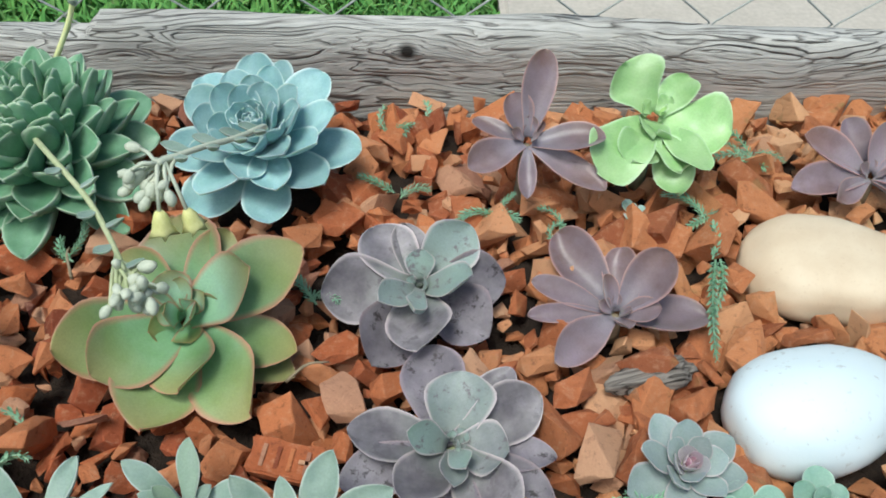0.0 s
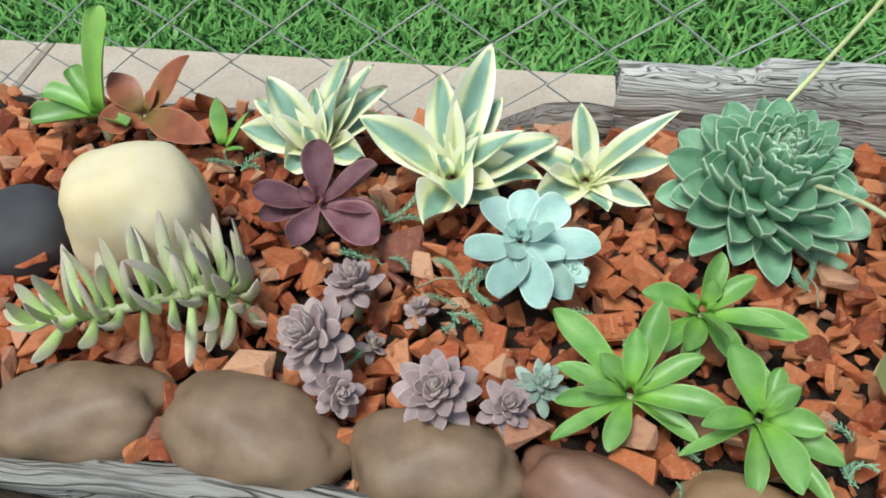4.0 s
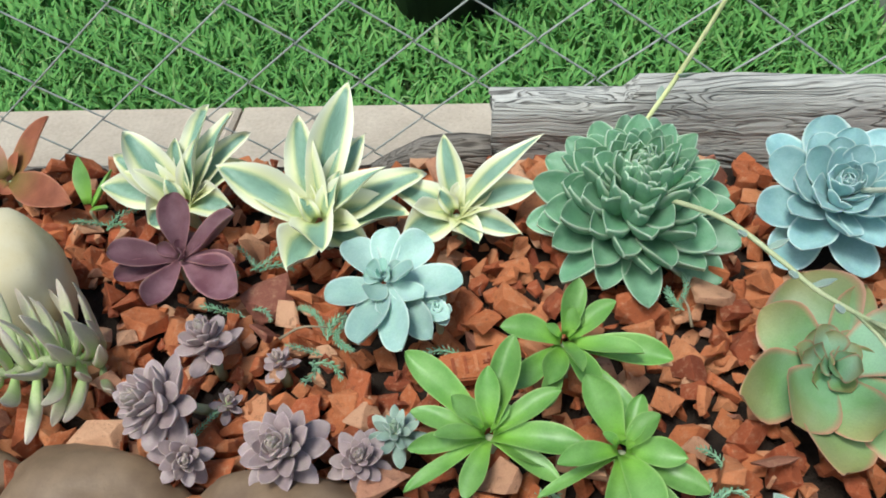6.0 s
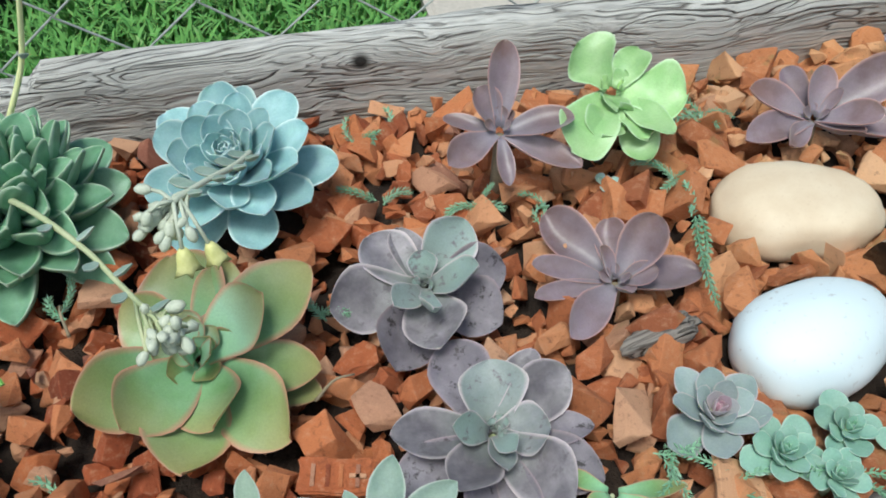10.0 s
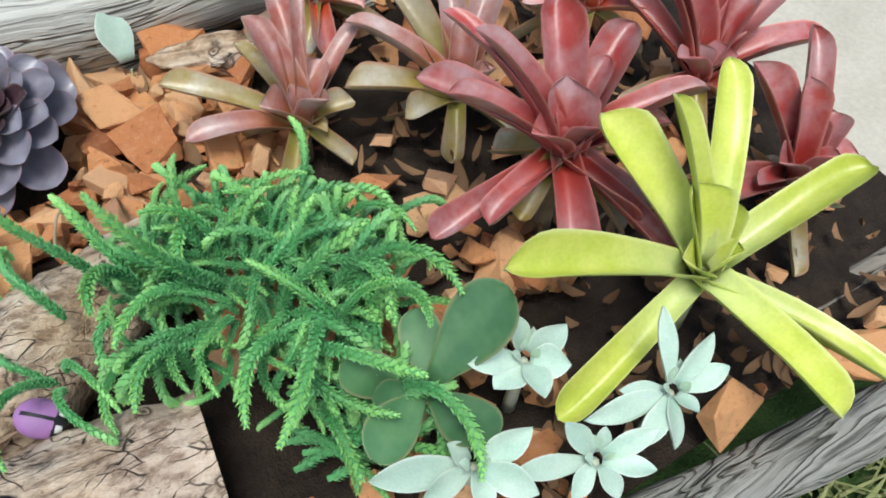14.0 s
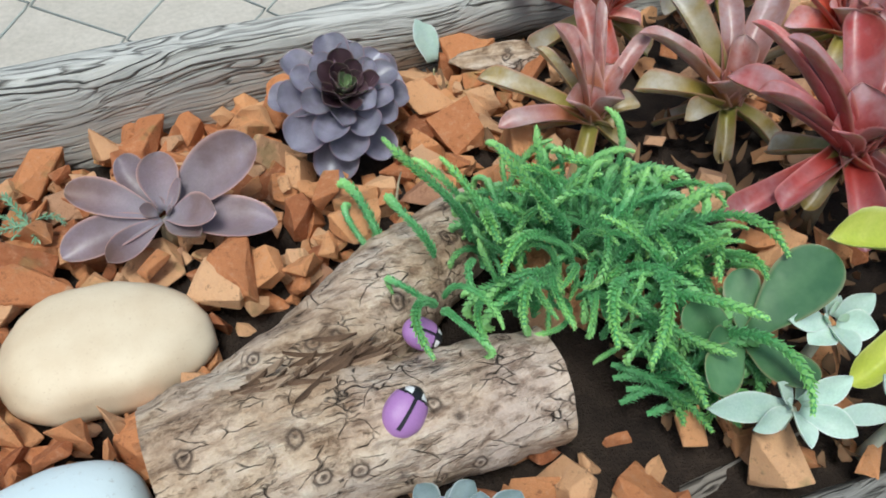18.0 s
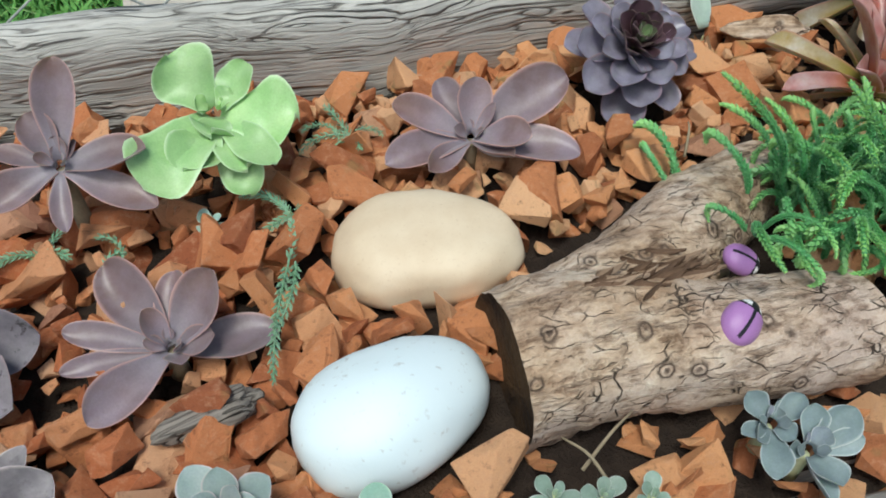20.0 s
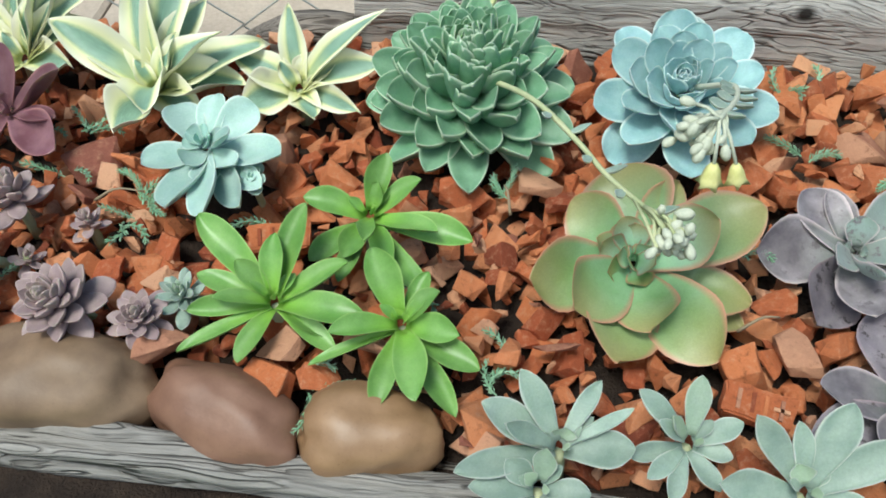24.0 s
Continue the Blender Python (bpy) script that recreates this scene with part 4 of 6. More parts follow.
AGAVE_A = ((-0.433, 0.624, 0.016), [
    (70, 0.077, 46, 0.021), (44, 0.080, 40, 0.019), (33, 0.074, 30, 0.016), (25, 0.056, 20, 0.020), (156, 0.071, 40, 0.026),
    (169, 0.065, 30, 0.022), (-172, 0.066, 15, 0.024), (-135, 0.031, 3, 0.025), (-10, 0.037, 5, 0.022), (34, 0.052, 60, 0.015),
    (102, 0.048, 55, 0.016),
])
AGAVE_B = ((-0.318, 0.602, 0.016), [
    (69, 0.108, 42, 0.025), (112, 0.079, 50, 0.026), (51, 0.074, 34, 0.019), (174, 0.087, 26, 0.026), (13, 0.087, 14, 0.028),
    (-5, 0.069, 6, 0.031), (11, 0.067, 35, 0.018), (-76, 0.054, 22, 0.029), (-106, 0.049, 2, 0.026), (-32, 0.045, 2, 0.025),
    (19, 0.043, 55, 0.014), (134, 0.046, 40, 0.015), (170, 0.065, 18, 0.018),
])
AGAVE_C = ((-0.213, 0.615, 0.012), [
    (104, 0.058, 52, 0.017), (17, 0.087, 36, 0.015), (3, 0.068, 16, 0.020), (175, 0.052, 20, 0.023), (-145, 0.043, 5, 0.026),
    (-60, 0.033, 2, 0.018), (-27, 0.053, 5, 0.015), (53, 0.028, 42, 0.014), (26, 0.041, 25, 0.017),
])
BROM_D = ((0.878, 0.446, 0.048), [
    (69, 0.083, 48, 0.023), (124, 0.083, 46, 0.020), (115, 0.098, 34, 0.017), (140, 0.090, 25, 0.017), (147, 0.074, 30, 0.020),
    (23, 0.078, 42, 0.025), (65, 0.041, 66, 0.026), (-15, 0.084, 24, 0.020), (-166, 0.056, -10, 0.021), (-72, 0.054, -8, 0.026),
    (-116, 0.062, -14, 0.021), (-18, 0.061, 14, 0.019), (179, 0.083, -14, 0.016), (-77, 0.092, -10, 0.015), (28, 0.055, 50, 0.017),
])
LEMON = ((0.905, 0.353, 0.03), [
    (108, 0.099, 38, 0.028), (51, 0.113, 38, 0.025), (-5, 0.104, 25, 0.027), (166, 0.125, 22, 0.020), (-99, 0.097, 12, 0.028),
    (-70, 0.107, 5, 0.020), (97, 0.098, 58, 0.020), (97, 0.054, 65, 0.027), (-169, 0.106, -14, 0.020),
])
BROM_A = ((0.778, 0.569, 0.008), [
    (105, 0.069, 50, 0.022), (77, 0.084, 45, 0.016), (62, 0.080, 52, 0.009), (24, 0.070, 38, 0.015), (146, 0.084, 18, 0.015, 1),
    (172, 0.068, 8, 0.015), (-13, 0.033, 20, 0.015, 1), (105, 0.064, 25, 0.013, 1), (-50, 0.014, 8, 0.013, 1),
])
BROM_B = ((0.875, 0.542, 0.012), [
    (139, 0.083, 32, 0.020), (106, 0.097, 38, 0.018, 1), (71, 0.080, 42, 0.017), (36, 0.086, 42, 0.022), (158, 0.072, 15, 0.017, 1),
    (-173, 0.040, 8, 0.015, 1), (54, 0.047, 60, 0.018), (2, 0.029, 25, 0.015),
])
BROM_E = ((0.830, 0.651, 0.03), [
    (116, 0.076, 25, 0.017), (89, 0.068, 45, 0.019), (43, 0.062, 45, 0.019), (-2, 0.074, 30, 0.017), (-15, 0.068, 18, 0.014),
    (139, 0.075, 12, 0.017), (150, 0.068, 8, 0.018), (-109, 0.043, -12, 0.017), (-42, 0.030, 3, 0.016), (128, 0.054, 42, 0.016),
    (45, 0.030, 70, 0.019),
])
BROM_F = ((0.940, 0.651, 0.03), [
    (117, 0.076, 30, 0.020), (98, 0.069, 45, 0.022), (52, 0.079, 50, 0.022), (-3, 0.063, 40, 0.020), (-79, 0.050, 8, 0.016),
    (29, 0.072, 40, 0.018), (-151, 0.025, -5, 0.020), (77, 0.036, 70, 0.020),
])
BROM_G = ((0.993, 0.561, 0.03), [
    (130, 0.095, 28, 0.018), (105, 0.072, 40, 0.020), (75, 0.071, 50, 0.021), (26, 0.059, 45, 0.021), (-7, 0.050, 25, 0.018),
    (156, 0.045, 8, 0.018), (-49, 0.046, 8, 0.018), (46, 0.071, 45, 0.018), (75, 0.036, 70, 0.020),
])
BROM_H = ((1.021, 0.475, 0.02), [
    (93, 0.102, 48, 0.023), (102, 0.114, 45, 0.019), (51, 0.104, 50, 0.018), (37, 0.103, 42, 0.018), (6, 0.113, 28, 0.020),
    (-19, 0.090, 18, 0.024), (11, 0.066, 55, 0.023), (102, 0.100, 20, 0.015), (-78, 0.030, 5, 0.019), (-177, 0.047, 5, 0.018),
])
BROM_I = ((1.012, 0.381, 0.02), [
    (104, 0.076, 50, 0.018), (59, 0.088, 50, 0.021), (-179, 0.038, 25, 0.015), (17, 0.051, 25, 0.022), (-17, 0.043, 15, 0.022),
    (172, 0.052, 8, 0.018), (85, 0.063, 70, 0.018),
])
JADE = ((0.744, 0.369, 0.030), [
    (12, 0.060, 48, 0.029), (-76, 0.039, 14, 0.026), (-157, 0.044, 15, 0.023), (150, 0.044, 35, 0.020), (70, 0.035, 42, 0.018),
    (176, 0.029, 30, 0.014),
])
GHOST_A = ((-0.012, 0.349, 0.012), [
    (135, 0.044, 50, 0.016), (56, 0.038, 40, 0.011), (26, 0.041, 30, 0.008), (2, 0.036, 15, 0.022), (168, 0.046, 35, 0.022),
    (-156, 0.055, 15, 0.018), (66, 0.007, 60, 0.015), (-173, 0.037, 48, 0.012), (40, 0.021, 30, 0.010),
])
GHOST_B = ((0.054, 0.360, 0.010), [
    (84, 0.033, 54, 0.014), (153, 0.037, 40, 0.013), (20, 0.027, 25, 0.014), (-163, 0.031, 10, 0.012), (-135, 0.027, 5, 0.012),
    (-107, 0.030, 0, 0.012), (-59, 0.025, 5, 0.013), (169, 0.021, 64, 0.009), (-13, 0.020, 10, 0.012), (179, 0.024, 50, 0.010),
])
GHOST_C = ((0.107, 0.339, 0.012), [
    (63, 0.047, 46, 0.020), (24, 0.051, 30, 0.021), (140, 0.045, 45, 0.016), (-177, 0.040, 15, 0.020), (107, 0.033, 50, 0.012),
    (125, 0.013, 62, 0.014), (-151, 0.020, 5, 0.017), (-12, 0.030, 5, 0.015), (65, 0.021, 40, 0.010),
])
PAIR_A = ((0.564, 0.357, 0.006), [
    (116, 0.017, 35, 0.013), (16, 0.019, 39, 0.013), (-173, 0.018, 18, 0.010), (-119, 0.029, 8, 0.015), (-154, 0.017, 28, 0.010),
    (-72, 0.012, 29, 0.011), (53, 0.006, 54, 0.009),
])
PAIR_B = ((0.574, 0.339, 0.006), [
    (66, 0.021, 50, 0.014), (18, 0.028, 40, 0.018), (-9, 0.024, 23, 0.013), (170, 0.011, 30, 0.009), (-85, 0.020, 18, 0.019),
    (-101, 0.025, 6, 0.015), (24, 0.012, 59, 0.011),
])
GHOST_D = ((-0.021, 0.327, 0.010), [
    (78, 0.018, 58, 0.014), (-169, 0.034, 20, 0.015), (-5, 0.024, 20, 0.016), (160, 0.021, 44, 0.015), (-144, 0.024, 5, 0.014),
    (-41, 0.019, 5, 0.014), (168, 0.010, 66, 0.009),
])
MINT_A = ((0.792, 0.358, 0.034), [
    (90, 0.019, 52, 0.012), (-8, 0.023, 44, 0.014), (-53, 0.020, 22, 0.015), (-102, 0.021, 10, 0.014), (-161, 0.022, 10, 0.014),
    (173, 0.031, 24, 0.011), (54, 0.008, 60, 0.009),
])
MINT_B = ((0.843, 0.309, 0.034), [
    (75, 0.038, 48, 0.008), (15, 0.030, 40, 0.012), (-19, 0.026, 24, 0.011), (-84, 0.013, 12, 0.009), (-130, 0.027, 5, 0.010),
    (-156, 0.034, 5, 0.010), (173, 0.046, 6, 0.012), (161, 0.028, 20, 0.008), (52, 0.008, 60, 0.007),
])
MINT_C = ((0.793, 0.302, 0.028), [
    (123, 0.024, 48, 0.010), (-14, 0.028, 30, 0.010), (-46, 0.024, 10, 0.009), (-98, 0.017, 5, 0.009), (-158, 0.020, 5, 0.010),
    (163, 0.039, 8, 0.010), (79, 0.009, 60, 0.007),
])
MINT_D = ((0.744, 0.328, 0.028), [
    (-10, 0.028, 34, 0.014), (163, 0.045, 8, 0.014), (-174, 0.026, 5, 0.011), (-60, 0.028, 6, 0.013), (141, 0.017, 50, 0.009),
    (-109, 0.020, 2, 0.011), (15, 0.006, 60, 0.007),
])
AQUA = ((-0.258, 0.538, 0.016), [
    (43, 0.042, 22, 0.024), (92, 0.037, 26, 0.022), (133, 0.039, 20, 0.025), (-154, 0.041, 8, 0.027), (-99, 0.054, 4, 0.028),
    (-71, 0.070, 12, 0.023), (-52, 0.061, 4, 0.020), (-6, 0.056, 14, 0.028), (-33, 0.058, 8, 0.018), (178, 0.013, 42, 0.018),
    (-14, 0.030, 44, 0.016), (-39, 0.041, 22, 0.017), (-71, 0.035, 10, 0.019), (-105, 0.023, 22, 0.017), (69, 0.006, 60, 0.012),
])
RUST = ((-0.605, 0.659, 0.012), [
    (151, 0.043, 38, 0.029), (27, 0.067, 42, 0.030), (-30, 0.091, 8, 0.030), (-141, 0.038, 8, 0.030), (-100, 0.016, 4, 0.024),
    (31, 0.025, 55, 0.013),
])
GASTERIA = ((-0.645, 0.654, 0.012), [
    (76, 0.091, 62, 0.019), (140, 0.046, 40, 0.017), (176, 0.051, 20, 0.020), (-156, 0.055, 8, 0.020), (-29, 0.038, 10, 0.016),
])


def at_of(spec, name, key, shape, label, category, **more):
    return plant(name, spec[0], spec[1], key, shape, label, category, **more)


SUC = "succulents in the bed"
rosette("echeveria", (-0.083, 0.607, 0.012), 0.074, 118, "bigrose", "tongue", "large dense green echeveria rosette with many spoon leaves", SUC, -12, 78, 0.33, 0.5, 0.26, 0.3, 0.2, 0.72, (16, 0, 0), 1, 0.012, 0.7)
rosette("echeveria", (0.061, 0.614, 0.022), 0.064, 54, "blue", "heart", "powder-blue echeveria rosette with broad spoon leaves", SUC, -12, 84, 0.49, 0.22, 0.14, 0.3, 0.2, 0.42, (22, -4, 0), 2, 0.01, 0.78)
at_of(AQUA, "echeveria", "aqua", "heart", "pale aqua echeveria rosette", "succulent", group=SUC, thick=0.14, cup=0.28, curl=0.16, heart=(6, 0.014, 0.010), heart_from=40, face=20, broad=1.05, rise=0.012)
rosette("echeveria", (-0.219, 0.513, 0.018), 0.015, 16, "aqua", "spoon", "small pale aqua echeveria offset", SUC, 5, 78, 0.6, 0.3, 0.2, 0.3, 0.12, 0.3, (10, 0, 0), 4, 0.003)
rosette("echeveria", (0.298, 0.381, 0.004), 0.032, 24, "pink", "spade", "grey-green echeveria rosette with a pink heart", SUC, 3, 80, 0.62, 0.22, 0.14, 0.25, 0.2, 0.3, (8, 0, 0), 5, 0.005, 0.9, 0.4)
rosette("aeonium", (0.618, 0.642, 0.020), 0.050, 46, "dark", "petal", "near-black purple aeonium rosette with a green heart", SUC, -16, 62, 0.54, 0.26, 0.1, 0.5, 0.22, 0.4, (26, 0, 0), 6, 0.008, 0.9, 0.82, "dark_outer")
at_of(KIWI, "echeveria", "kiwi", "spade", "large olive-green rosette with pink-edged broad leaves", "succulent", group=SUC, thick=0.08, face=30, cup=0.2, curl=0.18, wave=0.05, stem=0.009, heart=(6, 0.027, 0.018), heart_from=26, broad=1.22, rise=0.014)
at_of(GREY_A, "graptoveria", "grey", "spade", "grey-violet rosette with withered outer leaves", "succulent", group=SUC, old="grey_old", heart_from=18, heart=(4, 0.009, 0.008), cup=0.26, curl=0.16, face=18, broad=1.18, rise=0.008)
at_of(GREY_B, "graptoveria", "grey", "spade", "large grey-violet rosette with withered outer leaves", "succulent", group=SUC, old="grey_old", heart_from=18, heart=(4, 0.009, 0.008), cup=0.26, curl=0.16, face=18, broad=1.18, rise=0.008)
at_of(PURPLE_A, "echeveria", "purple_leaf", "oval", "dusky purple succulent with upright oval leaves", "succulent", group=SUC, thick=0.12, heart=(4, 0.014, 0.008), stem_key="twig", cup=0.34, curl=0.12, face=18, broad=1.02)
at_of(PURPLE_B, "echeveria", "purple_leaf", "oval", "dusky purple succulent with spread oval leaves", "succulent", group=SUC, thick=0.12, heart=(4, 0.016, 0.009), stem_key="twig", cup=0.34, curl=0.12, face=18, broad=1.02)
at_of(PURPLE_C, "echeveria", "purple_leaf", "oval", "dusky purple succulent with spread oval leaves", "succulent", group=SUC, thick=0.12, heart=(4, 0.016, 0.009), stem_key="twig", cup=0.34, curl=0.12, face=18, broad=1.02)
at_of(PLUM, "echeveria", "plum", "round", "glossy plum-red succulent with oval leaves", "succulent", group=SUC, thick=0.12, heart=(4, 0.02, 0.012), stem_key="twig", broad=0.98, face=20, cup=0.4)
at_of(LIME, "kalanchoe", "lime", "petal", "lime-green succulent with thick rounded leaves", "succulent", group=SUC, thick=0.12, wave=0.16, cup=0.15, heart_from=40, broad=1.22, face=18, heart=(3, 0.014, 0.009), rise=0.008)
for spec in (GREEN_A, GREEN_B, GREEN_C):
    at_of(spec, "green_succulent", "green", "tongue", "bright green succulent with glossy lance-shaped leaves", "succulent", group=SUC, thick=0.08, cup=0.4, curl=-0.12, heart=(3, 0.018, 0.008), face=14, broad=0.9, rise=0.010)
for spec in (AGAVE_A, AGAVE_B, AGAVE_C):
    at_of(spec, "sansevieria", "agave", "blade", "variegated cream and grey-green bird's-nest sansevieria", "plant", group="variegated plants at the back", thick=0.05, cup=0.45, curl=-0.24, wave=0.16, broad=1.22, heart=(2, 0.03, 0.015), face=24)
at_of(JADE, "jade_plant", "jade", "round", "olive-green jade plant with thick round leaves", "succulent", group=SUC, thick=0.14, cup=0.12, broad=1.08, face=25)
BRO = "bromeliads at the end of the bed"
for spec, key, label in ((BROM_A, "mixed", "small bronze and yellow-green bromeliad"), (BROM_B, "mixed", "bronze-red bromeliad with yellow-based leaves"), (BROM_D, "red", "glossy dark-red bromeliad with strap leaves"),
                         (BROM_E, "orange", "orange-red bromeliad with a red cup"), (BROM_F, "orange", "orange-red bromeliad behind the bed's end"), (BROM_G, "orange", "red bromeliad with pale-lit leaves"),
                         (BROM_H, "red", "large pinkish-red bromeliad with strap leaves"), (BROM_I, "red", "dark-red bromeliad at the end of the bed"), (LEMON, "lemon", "bright yellow-green bromeliad with strap leaves")):
    if key == "lemon":
        at_of(spec, "bromeliad", key, "strap", label, "bromeliad", group=BRO, thick=0.03, cup=0.5, curl=-0.2, stem=0.006, broad=0.92, heart=(3, 0.04, 0.026), heart_from=200)
        continue
    withered = [(a + 17 * len(label), 0.036 + 0.004 * (a % 7), -26 - a % 11, 0.015, 1) for a in range(0, 360, 95)]
    at_of((spec[0], spec[1] + withered), "bromeliad", key, "strap", label, "bromeliad", group=BRO, stem_key="twig", thick=0.03, cup=0.6, curl=-0.26, stem=0.006, broad=1.0, heart=(4, 0.04, 0.022), heart_from=52, old="olive")

# mauve graptopetalums and their stems
for at, r, n, tilt, seed in (((-0.298, 0.402, 0.022), 0.029, 40, (20, 0, 0), 1), ((-0.256, 0.402, 0.012), 0.02, 34, (14, 10, 0), 2), ((-0.372, 0.482, 0.014), 0.024, 30, (0, 0, 0), 3),
                             ((-0.378, 0.428, 0.03), 0.03, 44, (25, -20, 0), 4), ((-0.366, 0.402, 0.012), 0.02, 26, (30, 30, 0), 5), ((-0.324, 0.478, 0.0), 0.014, 22, (0, 0, 0), 6), ((-0.353, 0.445, 0.0), 0.012, 18, (0, 20, 0), 7)):
    rosette("graptopetalum", at, r, n, "mauve", "fat", "mauve-grey rosette with pointed fat leaves", "mauve rosettes", -15, 80, 0.46, 0.38, 0.32, 0.15, 0.15, 0.9, tilt, seed, 0.004, 0.8)
rosette("graptopetalum", (-0.235, 0.420, 0.012), 0.02, 26, "ghost", "fat", "pale green rosette with fat finger leaves", "mauve rosettes", -10, 80, 0.36, 0.35, 0.3, 0.1, 0.12, 0.7, (10, 0, 0), 9, 0.004)
# pale ghost plants
for spec in (GHOST_A, GHOST_B, GHOST_C, GHOST_D):
    at_of(spec, "ghost_plant", "ghost", "spade", "pale grey-green ghost plant rosette with pointed leaves", "succulent", group="ghost plants", thick=0.2, cup=0.3, curl=0.08, heart=(3, 0.014, 0.008), heart_from=45, face=18, broad=0.88, rise=0.010)
for spec in (MINT_A, MINT_B, MINT_C, MINT_D):
    at_of(spec, "ghost_plant", "mint", "lance", "pale mint-green ghost plant with long drooping pointed leaves", "succulent", group="ghost plants", thick=0.16, cup=0.25, curl=-0.08, heart=(3, 0.012, 0.006), heart_from=45, face=25, broad=1.1, stem_key="pale_stem", stem=0.004)
for spec in (PAIR_A, PAIR_B):
    at_of(spec, "echeveria", "slate_leaf", "spade", "dark slate-grey rosette with upright pointed leaves beside the log", "succulent", group=SUC, thick=0.14, cup=0.3, curl=0.1, heart=(4, 0.012, 0.008), face=20, stem=0.004)
# small teal rosettes along the front
for at, r, n, seed, key in (((0.324, 0.353, 0.0), 0.024, 20, 1, "teal"), ((0.364, 0.358, 0.0), 0.022, 18, 2, "teal"), ((0.345, 0.335, 0.0), 0.02, 18, 3, "teal"), ((0.395, 0.345, 0.0), 0.018, 16, 4, "teal"), ((0.446, 0.353, 0.002), 0.014, 9, 5, "ghost"), ((0.468, 0.346, 0.002), 0.015, 10, 6, "ghost"), ((0.49, 0.340, 0.002), 0.014, 9, 7, "ghost"),
                            ((0.309, 0.570, 0.0), 0.012, 11, 8, "aqua"), ):
    rosette("small_rosette", at, r, n, key, "spoon", "small blue-green succulent rosette on the chips", "small rosettes", 4, 78, 0.62, 0.25, 0.2, 0.25, 0.12, 0.35, (6, 0, 0), seed, 0.003)


# ---- fine stems, flower stalks ----
def chain_mesh(length, lift, bend, seed, gap, leaf, wide, material, sway=0.0, ranks=4, thick=0.0012):
    """A stem clothed in small overlapping leaves; it starts at the origin, rises at lift degrees and bends over towards +x."""
    rg = random.Random(seed)
    n = max(int(length / gap), 6)
    pts, d, p = [], lift, Vector((0, 0, 0))
    yaw = 0.0
    for i in range(n + 1):
        pts.append(p.copy())
        f = i / n
        d -= bend / n * (0.4 + 1.2 * f)
        yaw += sway / n
        p += Vector((math.cos(radians(d)) * math.cos(radians(yaw)), math.cos(radians(d)) * math.sin(radians(yaw)), math.sin(radians(d)))) * (length / n)
    verts, faces = tube(pts, np.linspace(thick, thick * 0.7, len(pts)), 5)
    edge, along = [0.0] * len(verts), [0.2] * len(verts)
    for i in range(1, len(pts)):
        t = (pts[i] - pts[i - 1]).normalized()
        s = Vector((-t.y, t.x, 0.001)).normalized()
        u = t.cross(s)
        f = i / n
        shrink = (1.0 if f < 0.85 else 1.0 - (f - 0.85) * 3.5) * rg.uniform(0.85, 1.1)
        for k in range(ranks):
            a = math.pi * 2 * k / ranks + (math.pi / ranks if i % 2 else 0) + rg.uniform(-0.2, 0.2)
            o = s * math.cos(a) + u * math.sin(a)
            q = t.cross(o)
            tip = pts[i] + (o * 0.8 + t * 0.75) * leaf * shrink
            b0 = pts[i] + o * thick * 0.5
            mid = pts[i] + (o * 0.45 + t * 0.25) * leaf * shrink
            base = len(verts)
            verts += [b0 - t * 0.0004, mid + q * wide * 0.5 * shrink, mid - q * wide * 0.5 * shrink, tip, mid + t * leaf * 0.28 * shrink]
            edge += [0.0, 0.5, 0.5, 1.0, 0.1]
            along += [f] * 5
            faces += [(base, base + 1, base + 3), (base, base + 3, base + 2), (base, base + 4, base + 1), (base, base + 2, base + 4), (base + 1, base + 4, base + 3), (base + 2, base + 3, base + 4)]
    return mesh_of("stem", verts, faces, material, False, dict(edge=edge, along=along, heart=[0.0] * len(verts)))


CHAIN = [chain_mesh(0.052 + 0.007 * (k % 8), 66 + 9 * (k % 4), 95 + 30 * (k % 5), k, 0.0021, 0.0044, 0.0032, M["moss"], 80 * ((k % 3) - 1), 4, 0.0017) for k in range(20)]
watch = thing("watch_chain_plant", (0.70, 0.456, 0), "mound of bright green chain-stemmed succulent spilling over the log", "succulent", SUC)
rg = random.Random(3)
for i in range(240):
    a, r = rg.uniform(0, 360), rg.random() ** (0.5 if i < 175 else 1.2)
    x, y = 0.064 * r * math.cos(radians(a)), 0.056 * r * math.sin(radians(a))
    z = 0.008 + 0.034 * (1 - r * r) * rg.uniform(0.4, 1.1)
    if x < -0.015 and y < -0.03:
        continue
    head = a + rg.gauss(0, 60)
    front = max(0.0, -math.sin(radians(head))) * (x < 0.0) + 0.6 * max(0.0, math.sin(radians(head)))
    part("stem", CHAIN[rg.randrange(20)], watch, pose(x, y, z, rg.gauss(0, 14), rg.gauss(0, 14), head) @ Matrix.Scale(rg.uniform(0.75, 1.1) * (1 - 0.4 * front), 4))
